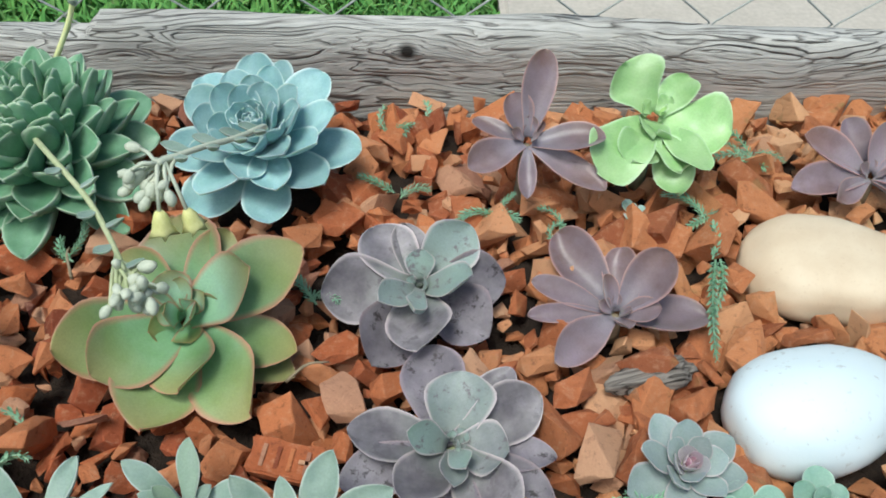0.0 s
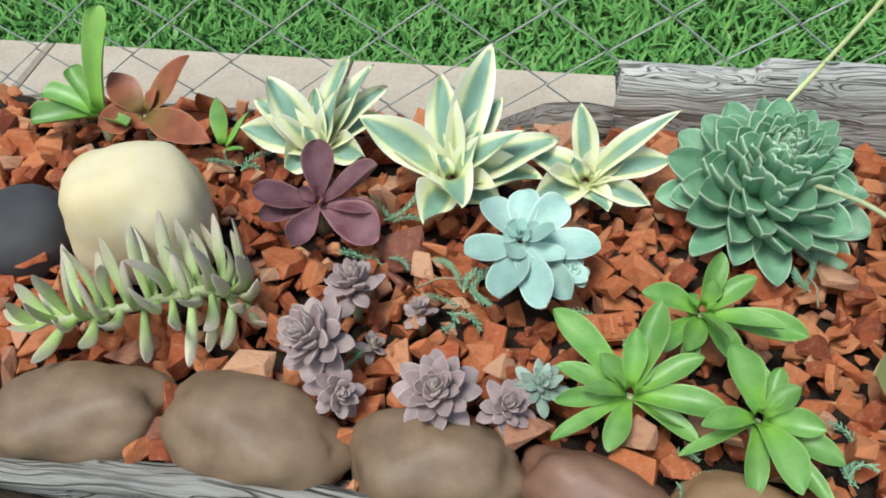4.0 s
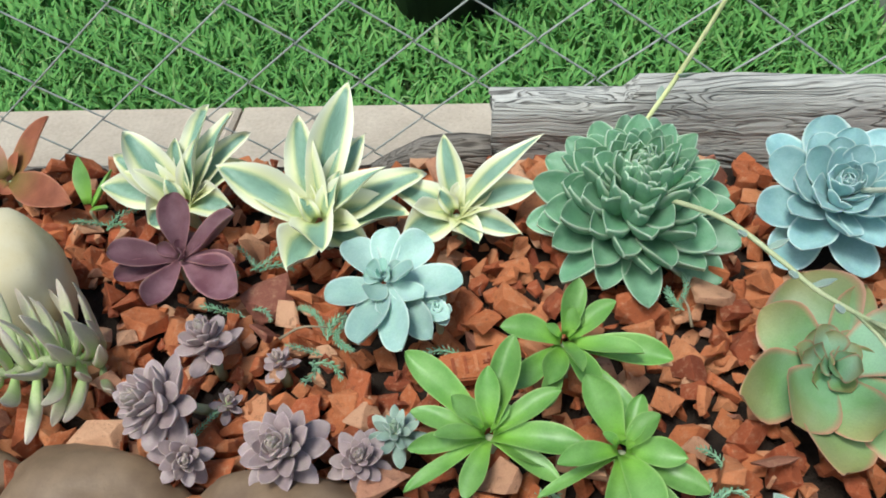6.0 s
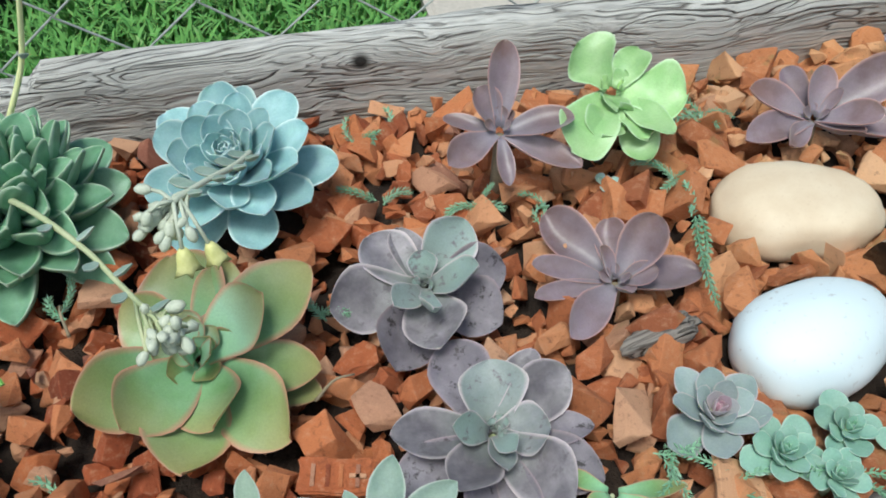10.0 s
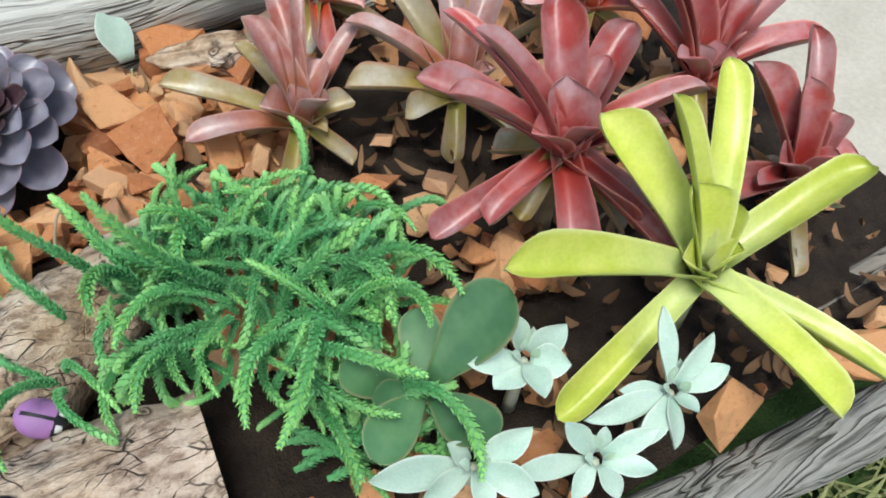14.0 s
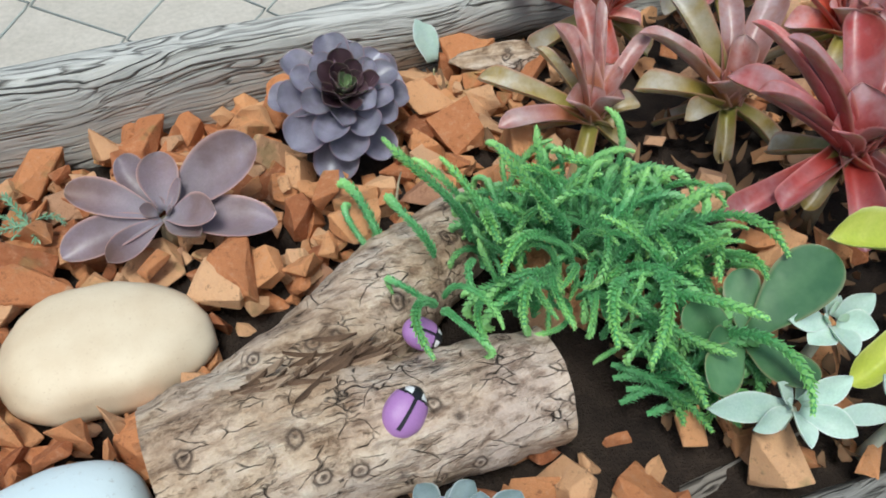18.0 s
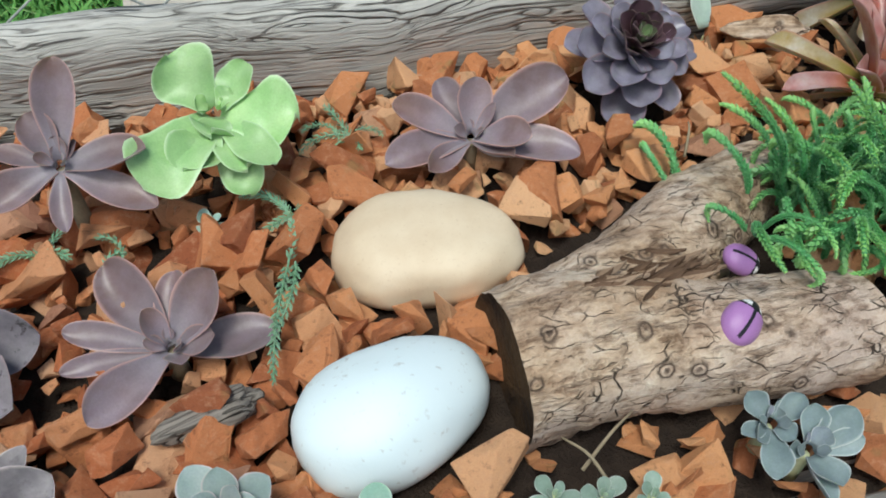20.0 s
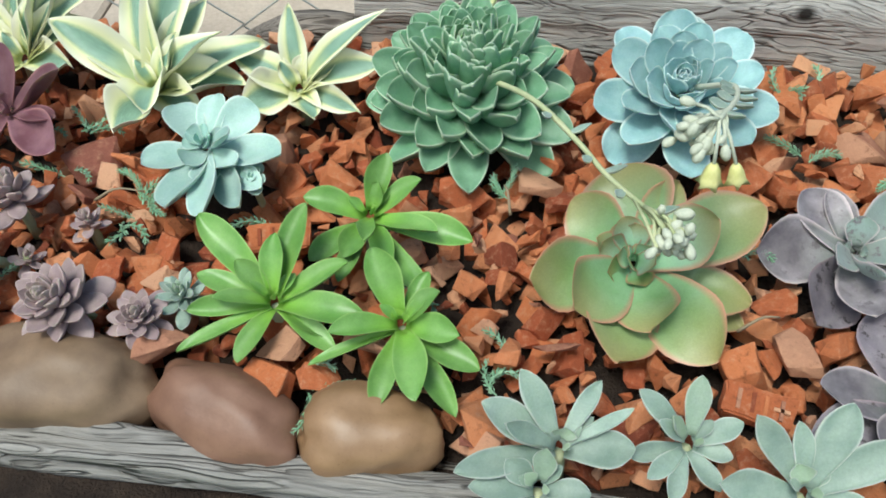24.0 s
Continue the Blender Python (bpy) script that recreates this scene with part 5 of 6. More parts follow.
for x, y, z, head, k, s in ((-0.085, 0.026, 0.036, 150, 3, 0.9), (-0.100, 0.066, 0.004, 100, 1, 1.1), (-0.106, 0.060, 0.004, 130, 12, 0.8), (-0.098, -0.005, 0.036, 200, 5, 0.8), (-0.102, 0.0, 0.036, 160, 9, 0.7), (-0.096, -0.01, 0.034, 250, 14, 0.7), (-0.092, -0.002, 0.036, 290, 7, 0.6), (-0.06, 0.03, 0.034, 180, 15, 0.9), (-0.065, 0.015, 0.034, 210, 8, 0.8), (0.0, -0.06, 0.006, -95, 10, 1.1), (0.012, -0.065, 0.006, -70, 2, 1.2), (0.03, -0.06, 0.006, -50, 4, 1.1),
                            (0.02, -0.07, 0.006, -30, 6, 1.1), (0.0, -0.075, 0.002, -60, 1, 1.1), (0.03, -0.075, 0.002, -25, 9, 1.1), (0.005, -0.085, 0.0, -15, 11, 1.1), (0.045, -0.06, 0.008, -10, 16, 1.1), (0.01, -0.09, 0.0, -45, 17, 1.0), (0.04, -0.08, 0.0, -60, 3, 0.9), (0.066, 0.01, 0.012, 0, 13, 0.9)):
    part("stem", CHAIN[k], watch, pose(x, y, z, 0, 12, head) @ Matrix.Scale(s, 4))

FLAT = [chain_mesh(0.05 + 0.012 * k, 14, 22 + 6 * k, 30 + k, 0.0021, 0.0042, 0.0030, M["moss"], 70 * (k - 1.5), 4, 0.0016) for k in range(4)]
for x, y, z, head, k in ((-0.02, -0.068, 0.006, -12, 0), (-0.015, -0.075, 0.002, -28, 1), (-0.022, -0.08, 0.0, -6, 2), (0.0, -0.07, 0.008, -35, 3), (0.01, -0.078, 0.002, -4, 1), (-0.01, -0.09, -0.004, -18, 3), (0.02, -0.07, 0.006, -50, 0), (0.0, -0.06, 0.012, -70, 2), (-0.018, -0.062, 0.01, -48, 1), (0.015, -0.088, -0.004, 8, 2)):
    part("stem", FLAT[k], watch, pose(x, y, z, 0, 0, head))

SPRIG = [chain_mesh(0.024 + 0.005 * k, 24 - 4 * k, 34 - 6 * k, 50 + k, 0.0027, 0.0042, 0.0022, M["sedum"], 75 * (k - 2), 3, 0.0006) for k in range(5)]
FERN = [chain_mesh(0.022 + 0.006 * k, 26, 34, 70 + k, 0.002, 0.0046, 0.0017, M["sedum"], 80 * (k - 1), 4, 0.0007) for k in range(3)]
for x, y, heads, kind in ((-0.296, 0.505, (80, 110, 60, 250), FERN), (-0.30, 0.485, (-20, 10, 175), SPRIG), (-0.36, 0.521, (30, 150), SPRIG), (-0.365, 0.562, (60, 120, 20), SPRIG), (-0.40, 0.556, (20, 40), SPRIG), (-0.505, 0.612, (100, 60, 200), SPRIG), (0.213, 0.563, (10, 70, 130), FERN),
                          (0.247, 0.54, (40, 140), SPRIG), (0.355, 0.562, (80, 20, 200), FERN), (0.149, 0.658, (-20, 15, 160), SPRIG), (0.414, 0.63, (20, 100, 160), SPRIG), (0.398, 0.625, (80, 50), SPRIG), (0.151, 0.591, (60, 140), FERN), (0.098, 0.5, (40, 120), FERN),
                          (0.262, 0.37, (-60, -100, -30), SPRIG), (0.30, 0.343, (-10, 20, 170), SPRIG), (0.35, 0.331, (5, 30, 160), SPRIG), (-0.155, 0.378, (110, -60, 30), SPRIG), (-0.049, 0.388, (40, 100, 160), SPRIG), (-0.05, 0.53, (60, 150), FERN), (-0.10, 0.44, (10, 170), SPRIG), (-0.375, 0.415, (70,), SPRIG), (-0.19, 0.475, (100, 30), SPRIG)):
    p = thing("sedum_sprig", (x, y, 0.002), "trailing sprig of small blue-green leaves among the chips", "succulent", "trailing sprigs")
    for k, h in enumerate(heads):
        part("stem", kind[(k + int(abs(x) * 100)) % len(kind)], p, pose(0.006 * math.cos(7.0 * k + x * 50), 0.006 * math.sin(5.0 * k + y * 50), 0, 0, 0, h + 25 * math.sin(9.0 * k + 40 * x)) @ Matrix.Scale(0.8 + 0.3 * math.sin(k * 2.1 + y * 30) ** 2, 4))


strand = thing("sedum_sprig", (0.350, 0.518, 0.008), "long trailing strand of small blue-green leaves between the stones", "succulent", "trailing sprigs")
part("stem", chain_mesh(0.078, 3, 6, 91, 0.0027, 0.0048, 0.0026, M["sedum"], 14, 3, 0.0007), strand, pose(0, 0, 0.004, 0, 0, -112))
part("stem", chain_mesh(0.05, 6, 8, 92, 0.0027, 0.0046, 0.0024, M["sedum"], -30, 3, 0.0007), strand, pose(0.004, 0.002, 0.002, 0, 0, -96))
part("stem", chain_mesh(0.03, 20, 30, 93, 0.0025, 0.0046, 0.0024, M["sedum"], 30, 3, 0.0007), strand, pose(0.0, 0.004, 0.0, 0, 0, 60))


def bud_mesh(name, length, radius, material, flare=0.0):
    n, sides, verts, faces = 7, 10, [], []
    for i in range(n):
        f = i / (n - 1)
        r = radius * (math.sin(math.pi * (0.12 + 0.75 * f)) ** 0.8) * (1.0 if f < 0.85 else 0.6)
        for k in range(sides):
            a = 2 * math.pi * k / sides
            q = (r + flare * max(f - 0.6, 0) * 2.5 * radius) * (1 + (0.16 + flare * 0.4 * (f > 0.9)) * math.cos(5 * a) * f)
            verts.append((q * math.cos(a), q * math.sin(a), length * f))
    for i in range(n - 1):
        for k in range(sides):
            a, b = i * sides + k, i * sides + (k + 1) % sides
            faces.append((a, b, b + sides, a + sides))
    faces += [tuple(range(sides))[::-1], tuple(range((n - 1) * sides, n * sides))]
    return mesh_of(name, verts, faces, material)


BUD = bud_mesh("bud", 0.010, 0.0034, M["pale_stem"])
FLOWER = bud_mesh("flower", 0.011, 0.0038, M["petal"], 0.9)
BRACT = leaf_mesh("lance", M["ghost"], 0.2, 0.2, 0.1)


def aim(at, to):
    """A pose at a point whose z axis looks towards another."""
    return Matrix.Translation(at) @ (Vector(to) - Vector(at)).to_track_quat("Z", "Y").to_matrix().to_4x4()


def stalk(ctrl, radius, material, heads, bracts, label, taper=0.7):
    o = Vector(ctrl[0])
    s = thing("flower_stalk", o, label, "flower stalk", "flower stalks")
    pts = bezier(ctrl, 28)
    verts, faces = tube([p - o for p in pts], np.linspace(radius, radius * taper, 28), 8)
    part("stem", mesh_of("stem", verts, faces, material), s)
    for i, k in enumerate(bracts):
        p, q = pts[k] - o, pts[min(k + 1, 27)] - o
        d = (q - p).normalized()
        az = math.degrees(math.atan2(d.y, d.x)) + (55 if i % 2 else -55)
        part("bract", BRACT, s, leaf_pose(az, 25, 0.014, 0.006, p))
    for i, (at, to, mesh, size) in enumerate(heads):
        a, b = Vector(at) - o, Vector(to) - o
        root = pts[27 - i % 5] - o
        stemlet = part("pedicel", mesh_of("pedicel", *tube([root, (root + a) / 2 + Vector((0, 0, 0.002)), a], [radius * 0.5] * 3, 6), material), s)
        part(mesh.name.split(".")[0], mesh, stemlet, aim(a, b) @ Matrix.Scale(size, 4))
    return s


rg = random.Random(8)
heads = []
for i in range(30):
    c = Vector((0.033, 0.428, 0.096)) + Vector((rg.gauss(0, 0.0042), rg.gauss(0, 0.0045), rg.gauss(0, 0.0035)))
    heads.append((c, c + Vector((rg.gauss(0.1, 0.5), rg.gauss(-0.4, 0.5), rg.gauss(0, 0.6))), BUD, rg.uniform(0.6, 0.95)))
stalk([(-0.076, 0.588, 0.058), (-0.040, 0.537, 0.084), (-0.012, 0.505, 0.082), (0.006, 0.478, 0.082), (0.033, 0.430, 0.100)], 0.0019, M["green_stem"], heads, (9, 12, 16, 19, 22, 25), "drooping pale green flower stalk with closed buds")
heads = []
for c, d, m, s in (((0.048, 0.450, 0.126), (0.0, -0.25, -1), FLOWER, 1.1), ((0.059, 0.453, 0.124), (0.25, -0.2, -1), FLOWER, 1.0), ((0.041, 0.464, 0.138), (-0.6, -0.2, -0.5), BUD, 1.1), ((0.039, 0.470, 0.132), (-0.5, 0, -0.8), BUD, 1.0), ((0.045, 0.460, 0.134), (-0.3, -0.4, -0.8), BUD, 1.1), ((0.038, 0.476, 0.140), (-1, 0.2, 0.1), BUD, 0.9),
                   ((0.052, 0.456, 0.133), (0.2, -0.4, -0.7), BUD, 0.9), ((0.043, 0.455, 0.130), (-0.4, -0.3, -0.6), BUD, 0.9), ((0.044, 0.468, 0.126), (-0.2, 0.1, -1), BUD, 0.9)):
    heads.append((c, Vector(c) + Vector(d), m, s * (1.0 if m is FLOWER else 0.85)))
for i in range(16):
    c = Vector((0.041, 0.468, 0.133)) + Vector((rg.gauss(0, 0.0035), rg.gauss(0, 0.006), rg.gauss(0, 0.004)))
    heads.append((c, c + Vector((rg.gauss(-0.3, 0.5), rg.gauss(-0.2, 0.5), rg.gauss(-0.5, 0.5))), BUD, rg.uniform(0.55, 0.9)))
stalk([(0.066, 0.592, 0.056), (0.076, 0.556, 0.088), (0.070, 0.520, 0.110), (0.060, 0.491, 0.128), (0.048, 0.464, 0.142)], 0.0019, M["pale_stem"], heads, (8, 10, 12, 14, 17, 19, 22, 24), "drooping whitish flower stalk with yellow bell flowers")
stalk([(-0.085, 0.640, 0.035), (-0.078, 0.648, 0.062), (-0.057, 0.657, 0.099), (-0.042, 0.654, 0.139), (-0.022, 0.648, 0.20)], 0.0021, M["yellow_stem"], [], (6, 11, 15), "tall upright yellow-green flower stalk")

# ---- finger-leaved stonecrop, small plants at the bed's far end ----
finger = thing("stonecrop", (-0.50, 0.44, 0.0), "leaning stonecrop stem with long pale finger leaves", "succulent", SUC)
spine = bezier([(0.045, 0.04, 0.0), (0.02, 0.022, 0.022), (-0.03, -0.008, 0.03), (-0.075, -0.026, 0.034)], 40)
verts, faces = tube(spine, np.linspace(0.005, 0.003, 40), 8)
part("stem", mesh_of("stem", verts, faces, M["green_stem"]), finger)
rg = random.Random(21)
for i in range(74):
    f = 1 - (i / 73) ** 0.9
    p = spine[min(int(f * 39), 39)]
    ang = radians(i * 137.5)
    d = (spine[min(int(f * 39) + 1, 39)] - spine[max(int(f * 39) - 1, 0)]).normalized()
    s = d.cross(Vector((0, 0, 1))).normalized()
    o = s * math.cos(ang) + d.cross(s) * math.sin(ang)
    if o.z < -0.55:
        continue
    w = o * (0.95 - 0.5 * max(f - 0.8, 0) * 5) + d * (0.12 + 0.9 * max(f - 0.75, 0) * 4) + Vector((0, 0, 0.15))
    az, el = math.degrees(math.atan2(w.y, w.x)), math.degrees(math.atan2(w.z, math.hypot(w.x, w.y)))
    length = (0.05 if f < 0.7 else 0.05 - 0.1 * (f - 0.7)) * rg.uniform(0.8, 1.1)
    part("leaf", leaf_mesh("tongue", M["finger"], 0.17, 0.0, 0.55, 0, 0, round(min(f * f, 1), 1), i % 3), finger, leaf_pose(az, el - 14, length, 0.0082, p, rg.uniform(-20, 20)))

at_of(RUST, "bromeliad", "rust", "lance", "rust-brown bromeliad with broad pointed leaves behind the cream stone", "bromeliad", group=BRO, thick=0.04, cup=0.15, curl=-0.05, broad=1.0, face=25)
at_of(GASTERIA, "gasteria", "green", "strap", "green strap-leaved plant behind the cream stone", "plant", group=BRO, thick=0.06, cup=0.4, curl=-0.1)
plant("green_sprout", (-0.522, 0.628, 0.006), [(105, 0.040, 52, 0.017), (40, 0.036, 42, 0.014), (-20, 0.022, 20, 0.010)], "green", "lance", "small green sprout among the chips", "plant", BRO, 0.08, 0.2, 0.05, stem=0.002)
plant("olive_sprout", (0.231, 0.352, 0.002), [(150, 0.026, 18, 0.010), (-10, 0.034, 8, 0.012), (-50, 0.024, 12, 0.010), (200, 0.018, 25, 0.008)], "kiwi", "lance", "small olive-green sprout with reddish edges", "plant", SUC, 0.1, 0.2, 0.05, stem=0.002)
plant("fallen_leaf", (0.706, 0.678, 0.0), [(96, 0.036, 48, 0.024)], "mint", "lance", "single pale fallen leaf leaning among the chips", "leaf", "", 0.14, 0.1, 0.0, stem=0.001)


def debris(name, at, size, turn, material, label, category, seed):
    ob = pebble(name, at, size, turn, material, label, seed, 0.1, 0.55, 3.0)
    ob["category"], ob["group"] = category, ""
    return ob


flakes = np.random.default_rng(17)
fv, ff = [], []
for k in range(420):
    x, y = flakes.uniform(0.70, 1.08), flakes.uniform(0.29, 0.69)
    if y < front_line(x) + 0.01:
        continue
    a, l, w, up = flakes.uniform(0, 6.28), flakes.uniform(0.006, 0.022), flakes.uniform(0.003, 0.009), flakes.uniform(0.0, 0.006)
    base = len(fv)
    for u in (-1.0, -0.3, 0.4, 1.0):
        for v in (-1, 0, 1):
            ww = w * (1 - 0.75 * u * u) * v
            fv.append((x + math.cos(a) * u * l * 0.5 - math.sin(a) * ww * 0.5, y + math.sin(a) * u * l * 0.5 + math.cos(a) * ww * 0.5, -0.017 + up * (1 + u) + 0.25 * w * abs(v) + 0.004 * u * u))
    ff += [(base + 3 * i + j, base + 3 * i + j + 1, base + 3 * i + j + 4, base + 3 * i + j + 3) for i in range(3) for j in range(2)]
litter = new("leaf_litter", mesh_of("leaf_litter", fv, ff, M["litter"]))
tagged(litter, "scattered dead brown leaf flakes on the soil", "leaf litter", kind="stuff")
debris("bark_piece", (0.755, 0.664, 0.002), (0.03, 0.012, 0.009), -15, M["bark"], "rough brown piece of bark on the chips", "bark", 31)
debris("bark_piece", (0.297, 0.442, -0.002), (0.022, 0.009, 0.006), 12, M["sleeper_dark"], "curled dark grey piece of bark on the chips", "bark", 33)
pebble("stone", (-0.66, 0.52, -0.004), (0.05, 0.045, 0.035), 0, M["slate"], "dark grey stone at the end of the bed", 41, 0, 0.12)
for x, y, h, l in ((0.465, 0.362, 30, 0.04), (0.475, 0.352, 120, 0.03), (0.885, 0.42, 5, 0.05), (-0.048, 0.516, 105, 0.022), (0.62, 0.55, 60, 0.03), (0.09, 0.44, 20, 0.025), (-0.33, 0.50, 10, 0.035), (0.25, 0.345, -35, 0.045)):
    tw = thing("twig", (x, y, 0.006), "thin dry brown twig on the chips", "twig", "dry twigs")
    stem_part(tw, [(0, 0, -0.004), (l * 0.5 * math.cos(radians(h)), l * 0.5 * math.sin(radians(h)), 0.006), (l * math.cos(radians(h)), l * math.sin(radians(h)), 0.002)], 0.0011, M["twig"], 8, "shoot", 0.5)

# ---- fence, lawn, pot ----
fence = thing("fence", (0, 0.742, 0), "galvanised chain-link fence behind the raised bed", "fence", kind="structure")


def wire_mesh(flip):
    pts = []
    for r in range(-3, 12):
        z, x = 0.012 + 0.0385 * r, 0.0498 if (r + flip) % 2 else 0.0002
        dy = 0.0016 if (r + flip) % 2 else -0.0016
        pts += [(x + (0.0035 if x < 0.02 else -0.0035), dy * 0.4, z - 0.0032), (x, dy, z), (x + (0.0035 if x < 0.02 else -0.0035), dy * 0.4, z + 0.0032)]
    return mesh_of("wire", *tube(pts, [0.00085] * len(pts), 6), M["wire"])


WIRES = wire_mesh(0), wire_mesh(1)
for j in range(64):
    x = -1.352 + 0.05 * j
    part("wire", WIRES[j % 2], fence, pose(x, 0, -0.0135 * (x + 0.4)))


def blades(name, n, x0, x1, y0, y1, z, tall, wide, material, label, seed, dense=1.0):
    """A lawn of bent blades, three joints each."""
    r = np.random.default_rng(seed)
    x, y = r.uniform(x0, x1, n), y0 + (y1 - y0) * r.random(n) ** dense
    h, w, a, lean = tall * r.uniform(0.5, 1.2, n), wide * r.uniform(0.6, 1.3, n), r.uniform(0, 2 * np.pi, n), r.uniform(0.2, 1.1, n)
    c, s = np.cos(a), np.sin(a)
    rows = []
    for f, ww in ((0.0, 0.8), (0.5, 1.0), (0.85, 0.6), (1.0, 0.06)):
        out, up = h * lean * f * f, h * f * (1 - 0.3 * lean * f)
        for side in (-0.5, 0.5):
            rows.append(np.stack([x + c * out - s * side * w * ww, y + s * out + c * side * w * ww, z + up], 1))
    verts = np.stack(rows, 1).reshape(-1, 3)
    base = np.arange(n)[:, None] * 8
    faces = np.concatenate([base + np.array([[0, 1, 3, 2]]), base + np.array([[2, 3, 5, 4]]), base + np.array([[4, 5, 7, 6]])])
    me = bpy.data.meshes.new(name)
    me.from_pydata(verts.tolist(), [], faces.tolist())
    me.materials.append(material)
    return tagged(new(name, me), label, "grass", kind="stuff")


blades("grass", 46000, -1.7, 0.27, 0.862, 1.9, -0.112, 0.04, 0.0052, M["grass"], "coarse green lawn grass behind the fence", 1, 1.4)
blades("grass", 11000, -1.1, -0.09, 0.1, 0.326, -0.112, 0.07, 0.005, M["grass"], "green lawn grass in front of the bed", 2, 0.7)
blades("grass", 9000, 0.5, 1.7, -0.2, 0.262, -0.112, 0.04, 0.0035, M["dry"], "thin dry grass beside the bed's front timber", 3, 0.7)

pot = thing("plant_pot", (-0.27, 1.135, -0.11), "black plastic plant pot on the lawn", "pot")
ring, verts, faces = 28, [], []
for r, z in ((0.0, 0.0), (0.065, 0.0), (0.085, 0.14), (0.092, 0.14), (0.092, 0.16), (0.084, 0.16), (0.08, 0.14), (0.0, 0.13)):
    verts += [(r * math.cos(2 * math.pi * k / ring), r * math.sin(2 * math.pi * k / ring), z) for k in range(ring)]
for i in range(7):
    faces += [(i * ring + k, i * ring + (k + 1) % ring, (i + 1) * ring + (k + 1) % ring, (i + 1) * ring + k) for k in range(ring)]
part("pot_body", mesh_of("pot_body", verts, faces, M["black"]), pot)


# ---- broken brick mulch ----
def chip_mesh(seed):
    """A split piece of brick: flat broken faces and crisp corners."""
    rng = random.Random(seed)
    bm = bmesh.new()
    a, b, c = 1.0, rng.uniform(0.5, 0.95), rng.uniform(0.28, 0.66)
    corners = [Vector((x, y, z)) for x in (-1, 1) for y in (-1, 1) for z in (-1, 1)]
    for d in rng.sample(corners, rng.choice((4, 5, 6, 7))):
        d = Vector([v * rng.uniform(0.4, 1.0) for v in d])
        bm.verts.new((d.x * a * 0.5, d.y * b * 0.5, d.z * c * 0.5))
    for _ in range(rng.choice((3, 4, 5, 6))):
        d = Vector((rng.uniform(-1, 1), rng.uniform(-1, 1), rng.uniform(-1, 1)))
        d = d / max(abs(d.x), abs(d.y), abs(d.z)) * rng.uniform(0.75, 1.05)
        bm.verts.new((d.x * a * 0.5, d.y * b * 0.5, d.z * c * 0.5))
    bmesh.ops.convex_hull(bm, input=bm.verts)
    bmesh.ops.delete(bm, geom=[v for v in bm.verts if not v.link_faces], context="VERTS")
    bmesh.ops.dissolve_limit(bm, angle_limit=radians(9), verts=bm.verts, edges=bm.edges)
    bmesh.ops.bevel(bm, geom=list(bm.edges), offset=0.012, segments=1, affect="EDGES", profile=0.5)
    bmesh.ops.triangulate(bm, faces=bm.faces)
    long_edges = [e for e in bm.edges if e.calc_length() > 0.3]
    bmesh.ops.subdivide_edges(bm, edges=long_edges, cuts=1)
    bmesh.ops.triangulate(bm, faces=bm.faces)
    for v in bm.verts:
        v.co += Vector((noise.noise(v.co * 5 + Vector((seed, 0, 0))), noise.noise(v.co * 5 + Vector((0, seed, 0))), noise.noise(v.co * 5 + Vector((0, 0, seed))))) * 0.04
    me = bpy.data.meshes.new("brick_chip")
    bm.to_mesh(me)
    bm.free()
    me.materials.append(M["chip"])
    return me


CHIPS = [chip_mesh(40 + k) for k in range(60)]
CHIP_DATA = []
for me in CHIPS:
    co = np.array([v.co[:] for v in me.vertices])
    CHIP_DATA.append((co, np.array([p.vertices[:] for p in me.polygons])))
mulch = thing("brick_mulch", (0, 0, 0), "layer of broken orange-red brick chips over the soil", "gravel", kind="structure")
rng = random.Random(11)
KEEP_OUT = [(0.385, 0.419, 0.052, 0.038), (0.433, 0.523, 0.053, 0.035), (-0.535, 0.520, 0.055, 0.04), (0.534, 0.418, 0.11, 0.03), (0.584, 0.493, 0.09, 0.03), (0.64, 0.44, 0.05, 0.026)]
KEEP_OUT += [(x, y, 0.045, 0.026) for x, y in ((-0.535, 0.372), (-0.415, 0.374), (-0.294, 0.367), (-0.197, 0.359), (-0.115, 0.357))]
KEEP_OUT += [(0.70, 0.40, 0.05, 0.035)]
KEEP_OUT += [(x, y, r, r) for x, y, r in ((-0.085, 0.605, 0.03), (0.057, 0.612, 0.03), (0.90, 0.45, 0.02), (0.905, 0.353, 0.02), (0.86, 0.53, 0.03), (-0.249, 0.53, 0.022), (0.618, 0.635, 0.03), (0.028, 0.477, 0.024), (0.161, 0.50, 0.024), (0.179, 0.39, 0.024), (0.298, 0.381, 0.012))]


# the larger pieces that lie clear of the rest
HERO = [(-0.244, 0.394, 0.045, 20), (-0.178, 0.378, 0.04, -20), (-0.171, 0.400, 0.03, 60), (-0.147, 0.383, 0.03, 5), (0.427, 0.372, 0.044, 15), (0.502, 0.536, 0.042, -40), (0.355, 0.457, 0.04, 50), (0.259, 0.396, 0.042, 70), (0.359, 0.545, 0.042, 55), (0.294, 0.446, 0.034, 10), (0.12, 0.428, 0.036, 110),
        (0.25, 0.43, 0.03, 30), (-0.024, 0.57, 0.03, 80), (-0.081, 0.532, 0.036, -25), (-0.03, 0.545, 0.034, -10), (-0.015, 0.416, 0.03, 30), (-0.432, 0.418, 0.038, 0), (-0.372, 0.39, 0.034, 40), (-0.348, 0.536, 0.044, 10), (0.516, 0.54, 0.042, 120), (0.597, 0.55, 0.04, 20), (0.585, 0.582, 0.036, 70), (0.693, 0.605, 0.044, 100), (0.678, 0.64, 0.042, 110), (0.882, 0.291, 0.05, 30)]
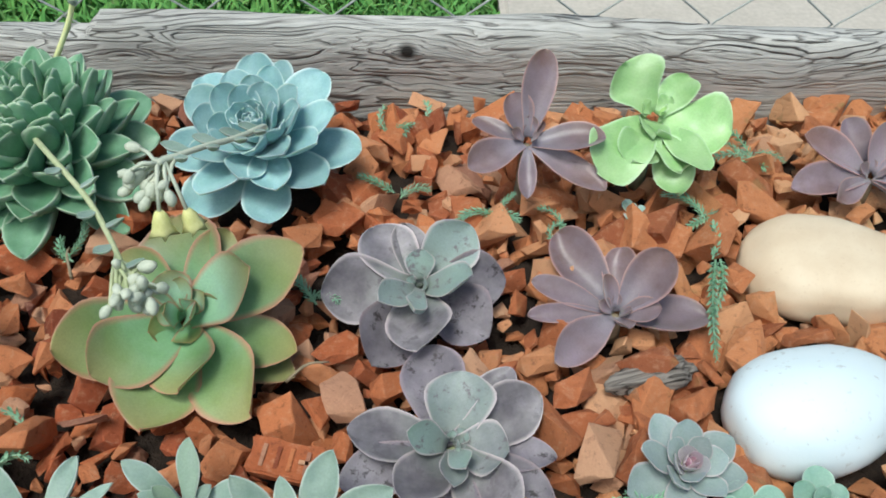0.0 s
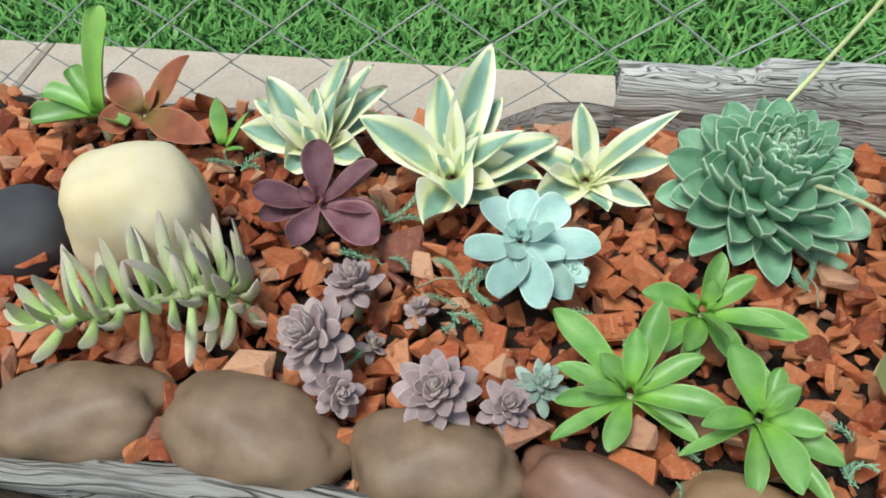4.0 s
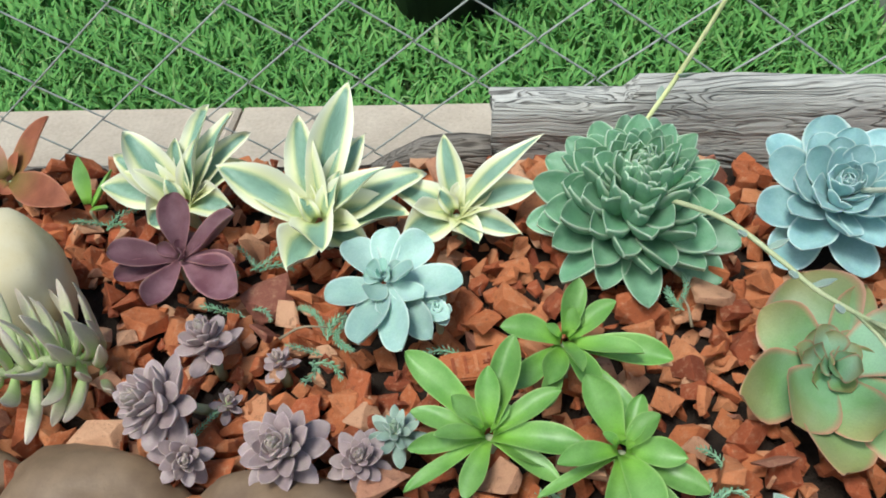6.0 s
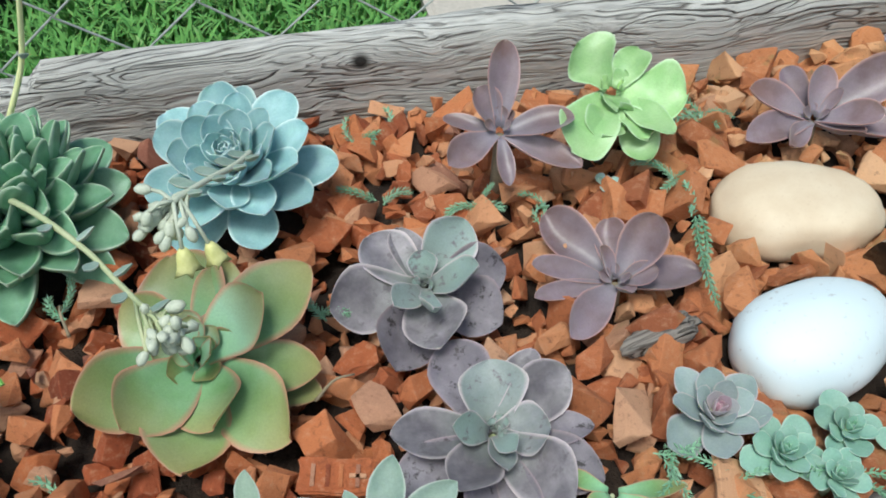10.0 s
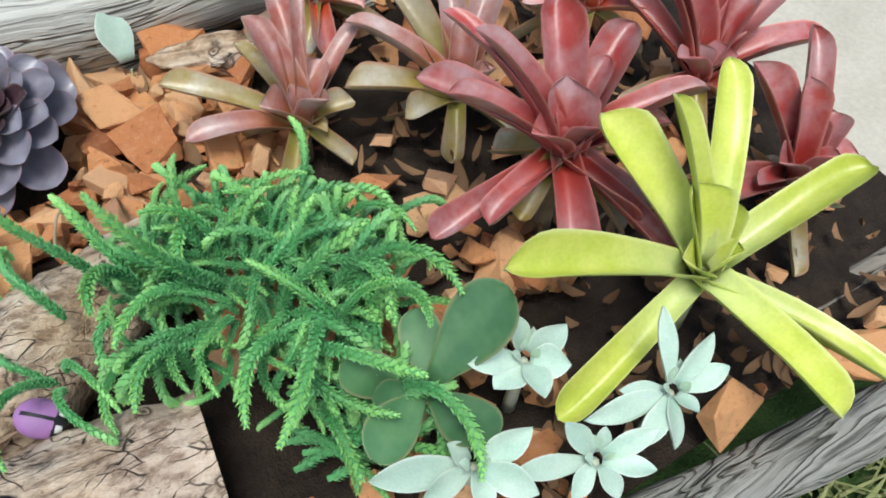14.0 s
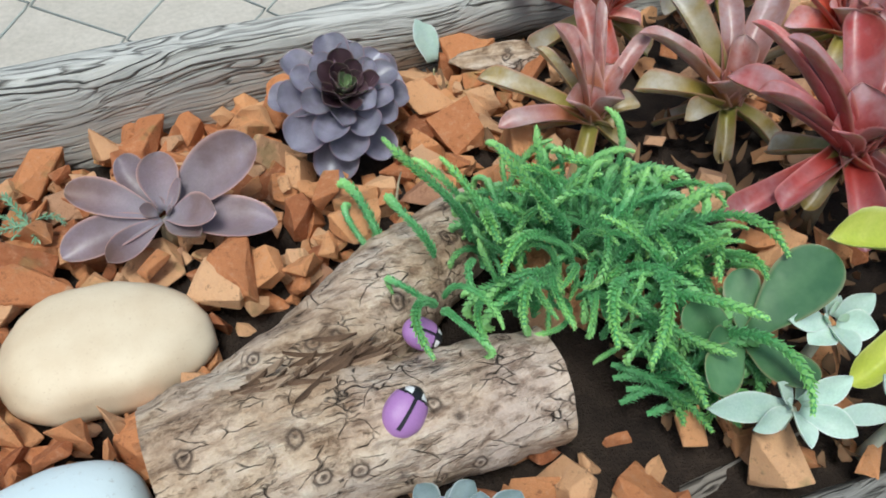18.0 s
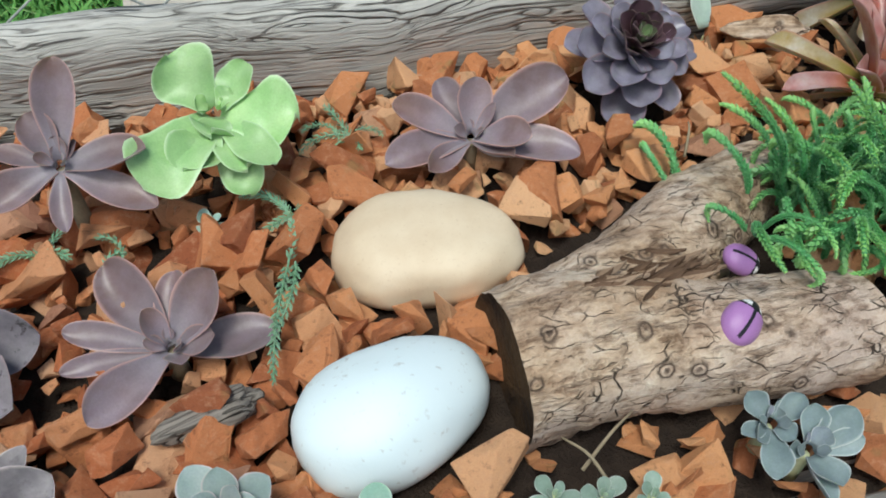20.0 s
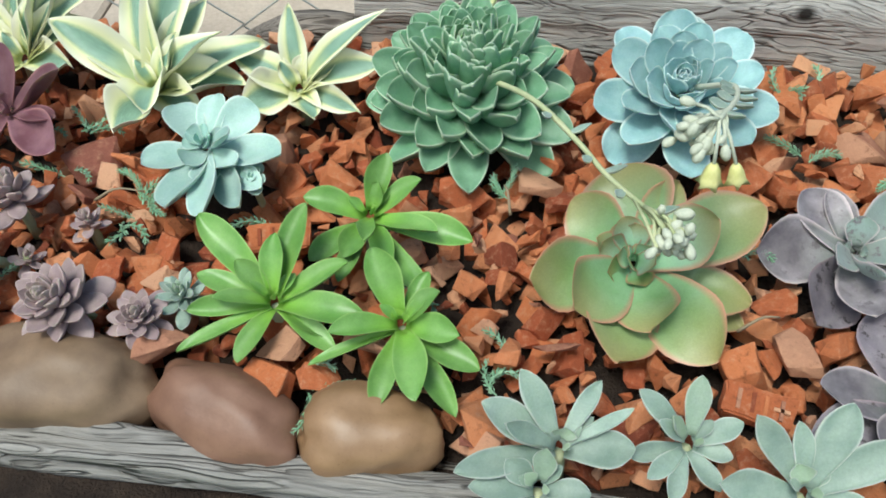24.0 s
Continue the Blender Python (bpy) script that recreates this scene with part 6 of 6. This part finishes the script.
placed, singles = [], len(HERO)
for i, (x, y, size, turn) in enumerate(HERO):
    part("brick_chip", CHIPS[(i * 7) % len(CHIPS)], mulch, pose(x, y, 0.002, rng.gauss(0, 12), rng.gauss(0, 12), turn) @ Matrix.Diagonal((size, size, size, 1)))
stamp = bmesh.new()
bmesh.ops.create_cube(stamp, size=1.0, matrix=Matrix.Diagonal((0.04, 0.02, 0.014, 1)))
bmesh.ops.bevel(stamp, geom=list(stamp.edges), offset=0.0012, segments=2, affect="EDGES")
bmesh.ops.subdivide_edges(stamp, edges=[e for e in stamp.edges if e.calc_length() > 0.01], cuts=3, use_grid_fill=True)
for v in stamp.verts:
    v.co += Vector((noise.noise(v.co * 90), noise.noise(v.co * 90 + Vector((7, 0, 0))), noise.noise(v.co * 90 + Vector((0, 7, 0))))) * 0.0018
for x, w, l in ((-0.012, 0.0022, 0.012), (-0.004, 0.0022, 0.012), (0.003, 0.0022, 0.012), (0.012, 0.009, 0.0022), (0.012, 0.0022, 0.012)):
    bmesh.ops.create_cube(stamp, size=1.0, matrix=Matrix.Translation((x, 0.0, 0.0075)) @ Matrix.Diagonal((w, l, 0.0022, 1)))
stamped = bpy.data.meshes.new("brick_chip")
stamp.to_mesh(stamped)
stamp.free()
stamped.materials.append(M["chip"])
part("brick_chip", stamped, mulch, pose(-0.194, 0.478, 0.003, 14, 0, 14), "brick fragment with raised moulded strokes")
KEEP_OUT.append((-0.194, 0.478, 0.014, 0.006))
part("brick_chip", stamped, mulch, pose(0.095, 0.391, 0.002, 12, 4, -12) @ Matrix.Scale(0.95, 4), "brick fragment with raised moulded strokes")
KEEP_OUT.append((0.095, 0.391, 0.014, 0.008))
KEEP_OUT += [(x, y, size * 0.1, size * 0.1) for x, y, size, turn in HERO]
LOW += [(0.06, 0.60, 0.045), (0.298, 0.378, 0.02), (-0.083, 0.595, 0.05)]
joined_v, joined_f, count = [], [], 0
for layer, (z0, step, share) in enumerate(((-0.022, 0.019, 0.97), (-0.012, 0.0185, 0.95), (-0.003, 0.0215, 0.72))):
    y = 0.26
    while y < 0.70:
        x = -0.9
        while x < 1.2:
            px, py = x + rng.uniform(-0.45, 0.45) * step, y + rng.uniform(-0.45, 0.45) * step
            x += step
            if rng.random() > share or py < front_line(px) + 0.004 or py > 0.697 or px > 1.09:
                continue
            big = 0.026 + 0.006 * min(max((px - 0.1) / 0.4, 0), 1)
            size = big * rng.choice((0.4, 0.55, 0.7, 0.85, 1.0, 1.2, 1.5)) * (1.0 if layer else 0.9)
            g = size * (0.3 if layer else 0.1)
            if any(((px - a) / (c + g)) ** 2 + ((py - b) / (d + g)) ** 2 < 1 for a, b, c, d in KEEP_OUT):
                continue
            if layer and any(abs(px - a) < c + 0.003 and (px - a) ** 2 + (py - b) ** 2 < (c + 0.003) ** 2 for a, b, c in LOW):
                if layer == 2:
                    continue
                size = min(size, 0.02)
            if px > 0.42 and py < 0.385 and rng.random() < 0.6:
                continue
            if (px > 0.76 and rng.random() < (0.76 if py < 0.5 else 0.5)) or (px > 0.76 and py > 0.5 and rng.random() < 0.55):
                continue
            m = pose(px, py, z0 + rng.uniform(-0.003, 0.003) + 0.002 * noise.noise((px * 9, py * 9, 0)), rng.gauss(0, 34), rng.gauss(0, 34), rng.uniform(0, 360)) @ Matrix.Diagonal((size, size, size, 1))
            k = rng.randrange(len(CHIPS))
            if layer == 2 and singles < 300 and -0.45 < px < 0.66 and 0.40 < py < 0.66:
                part("brick_chip", CHIPS[k], mulch, m)
                singles += 1
            else:
                co, fa = CHIP_DATA[k]
                mm = np.array(m)
                joined_v.append(co @ mm[:3, :3].T + mm[:3, 3])
                joined_f.append(fa + count)
                count += len(co)
        y += step
me = bpy.data.meshes.new("brick_chips")
fv, ff = np.concatenate(joined_v), np.concatenate(joined_f)
me.from_pydata(fv.tolist(), [], ff.tolist())
me.materials.append(M["chip"])
tagged(part("brick_chips", me, mulch), kind="stuff")
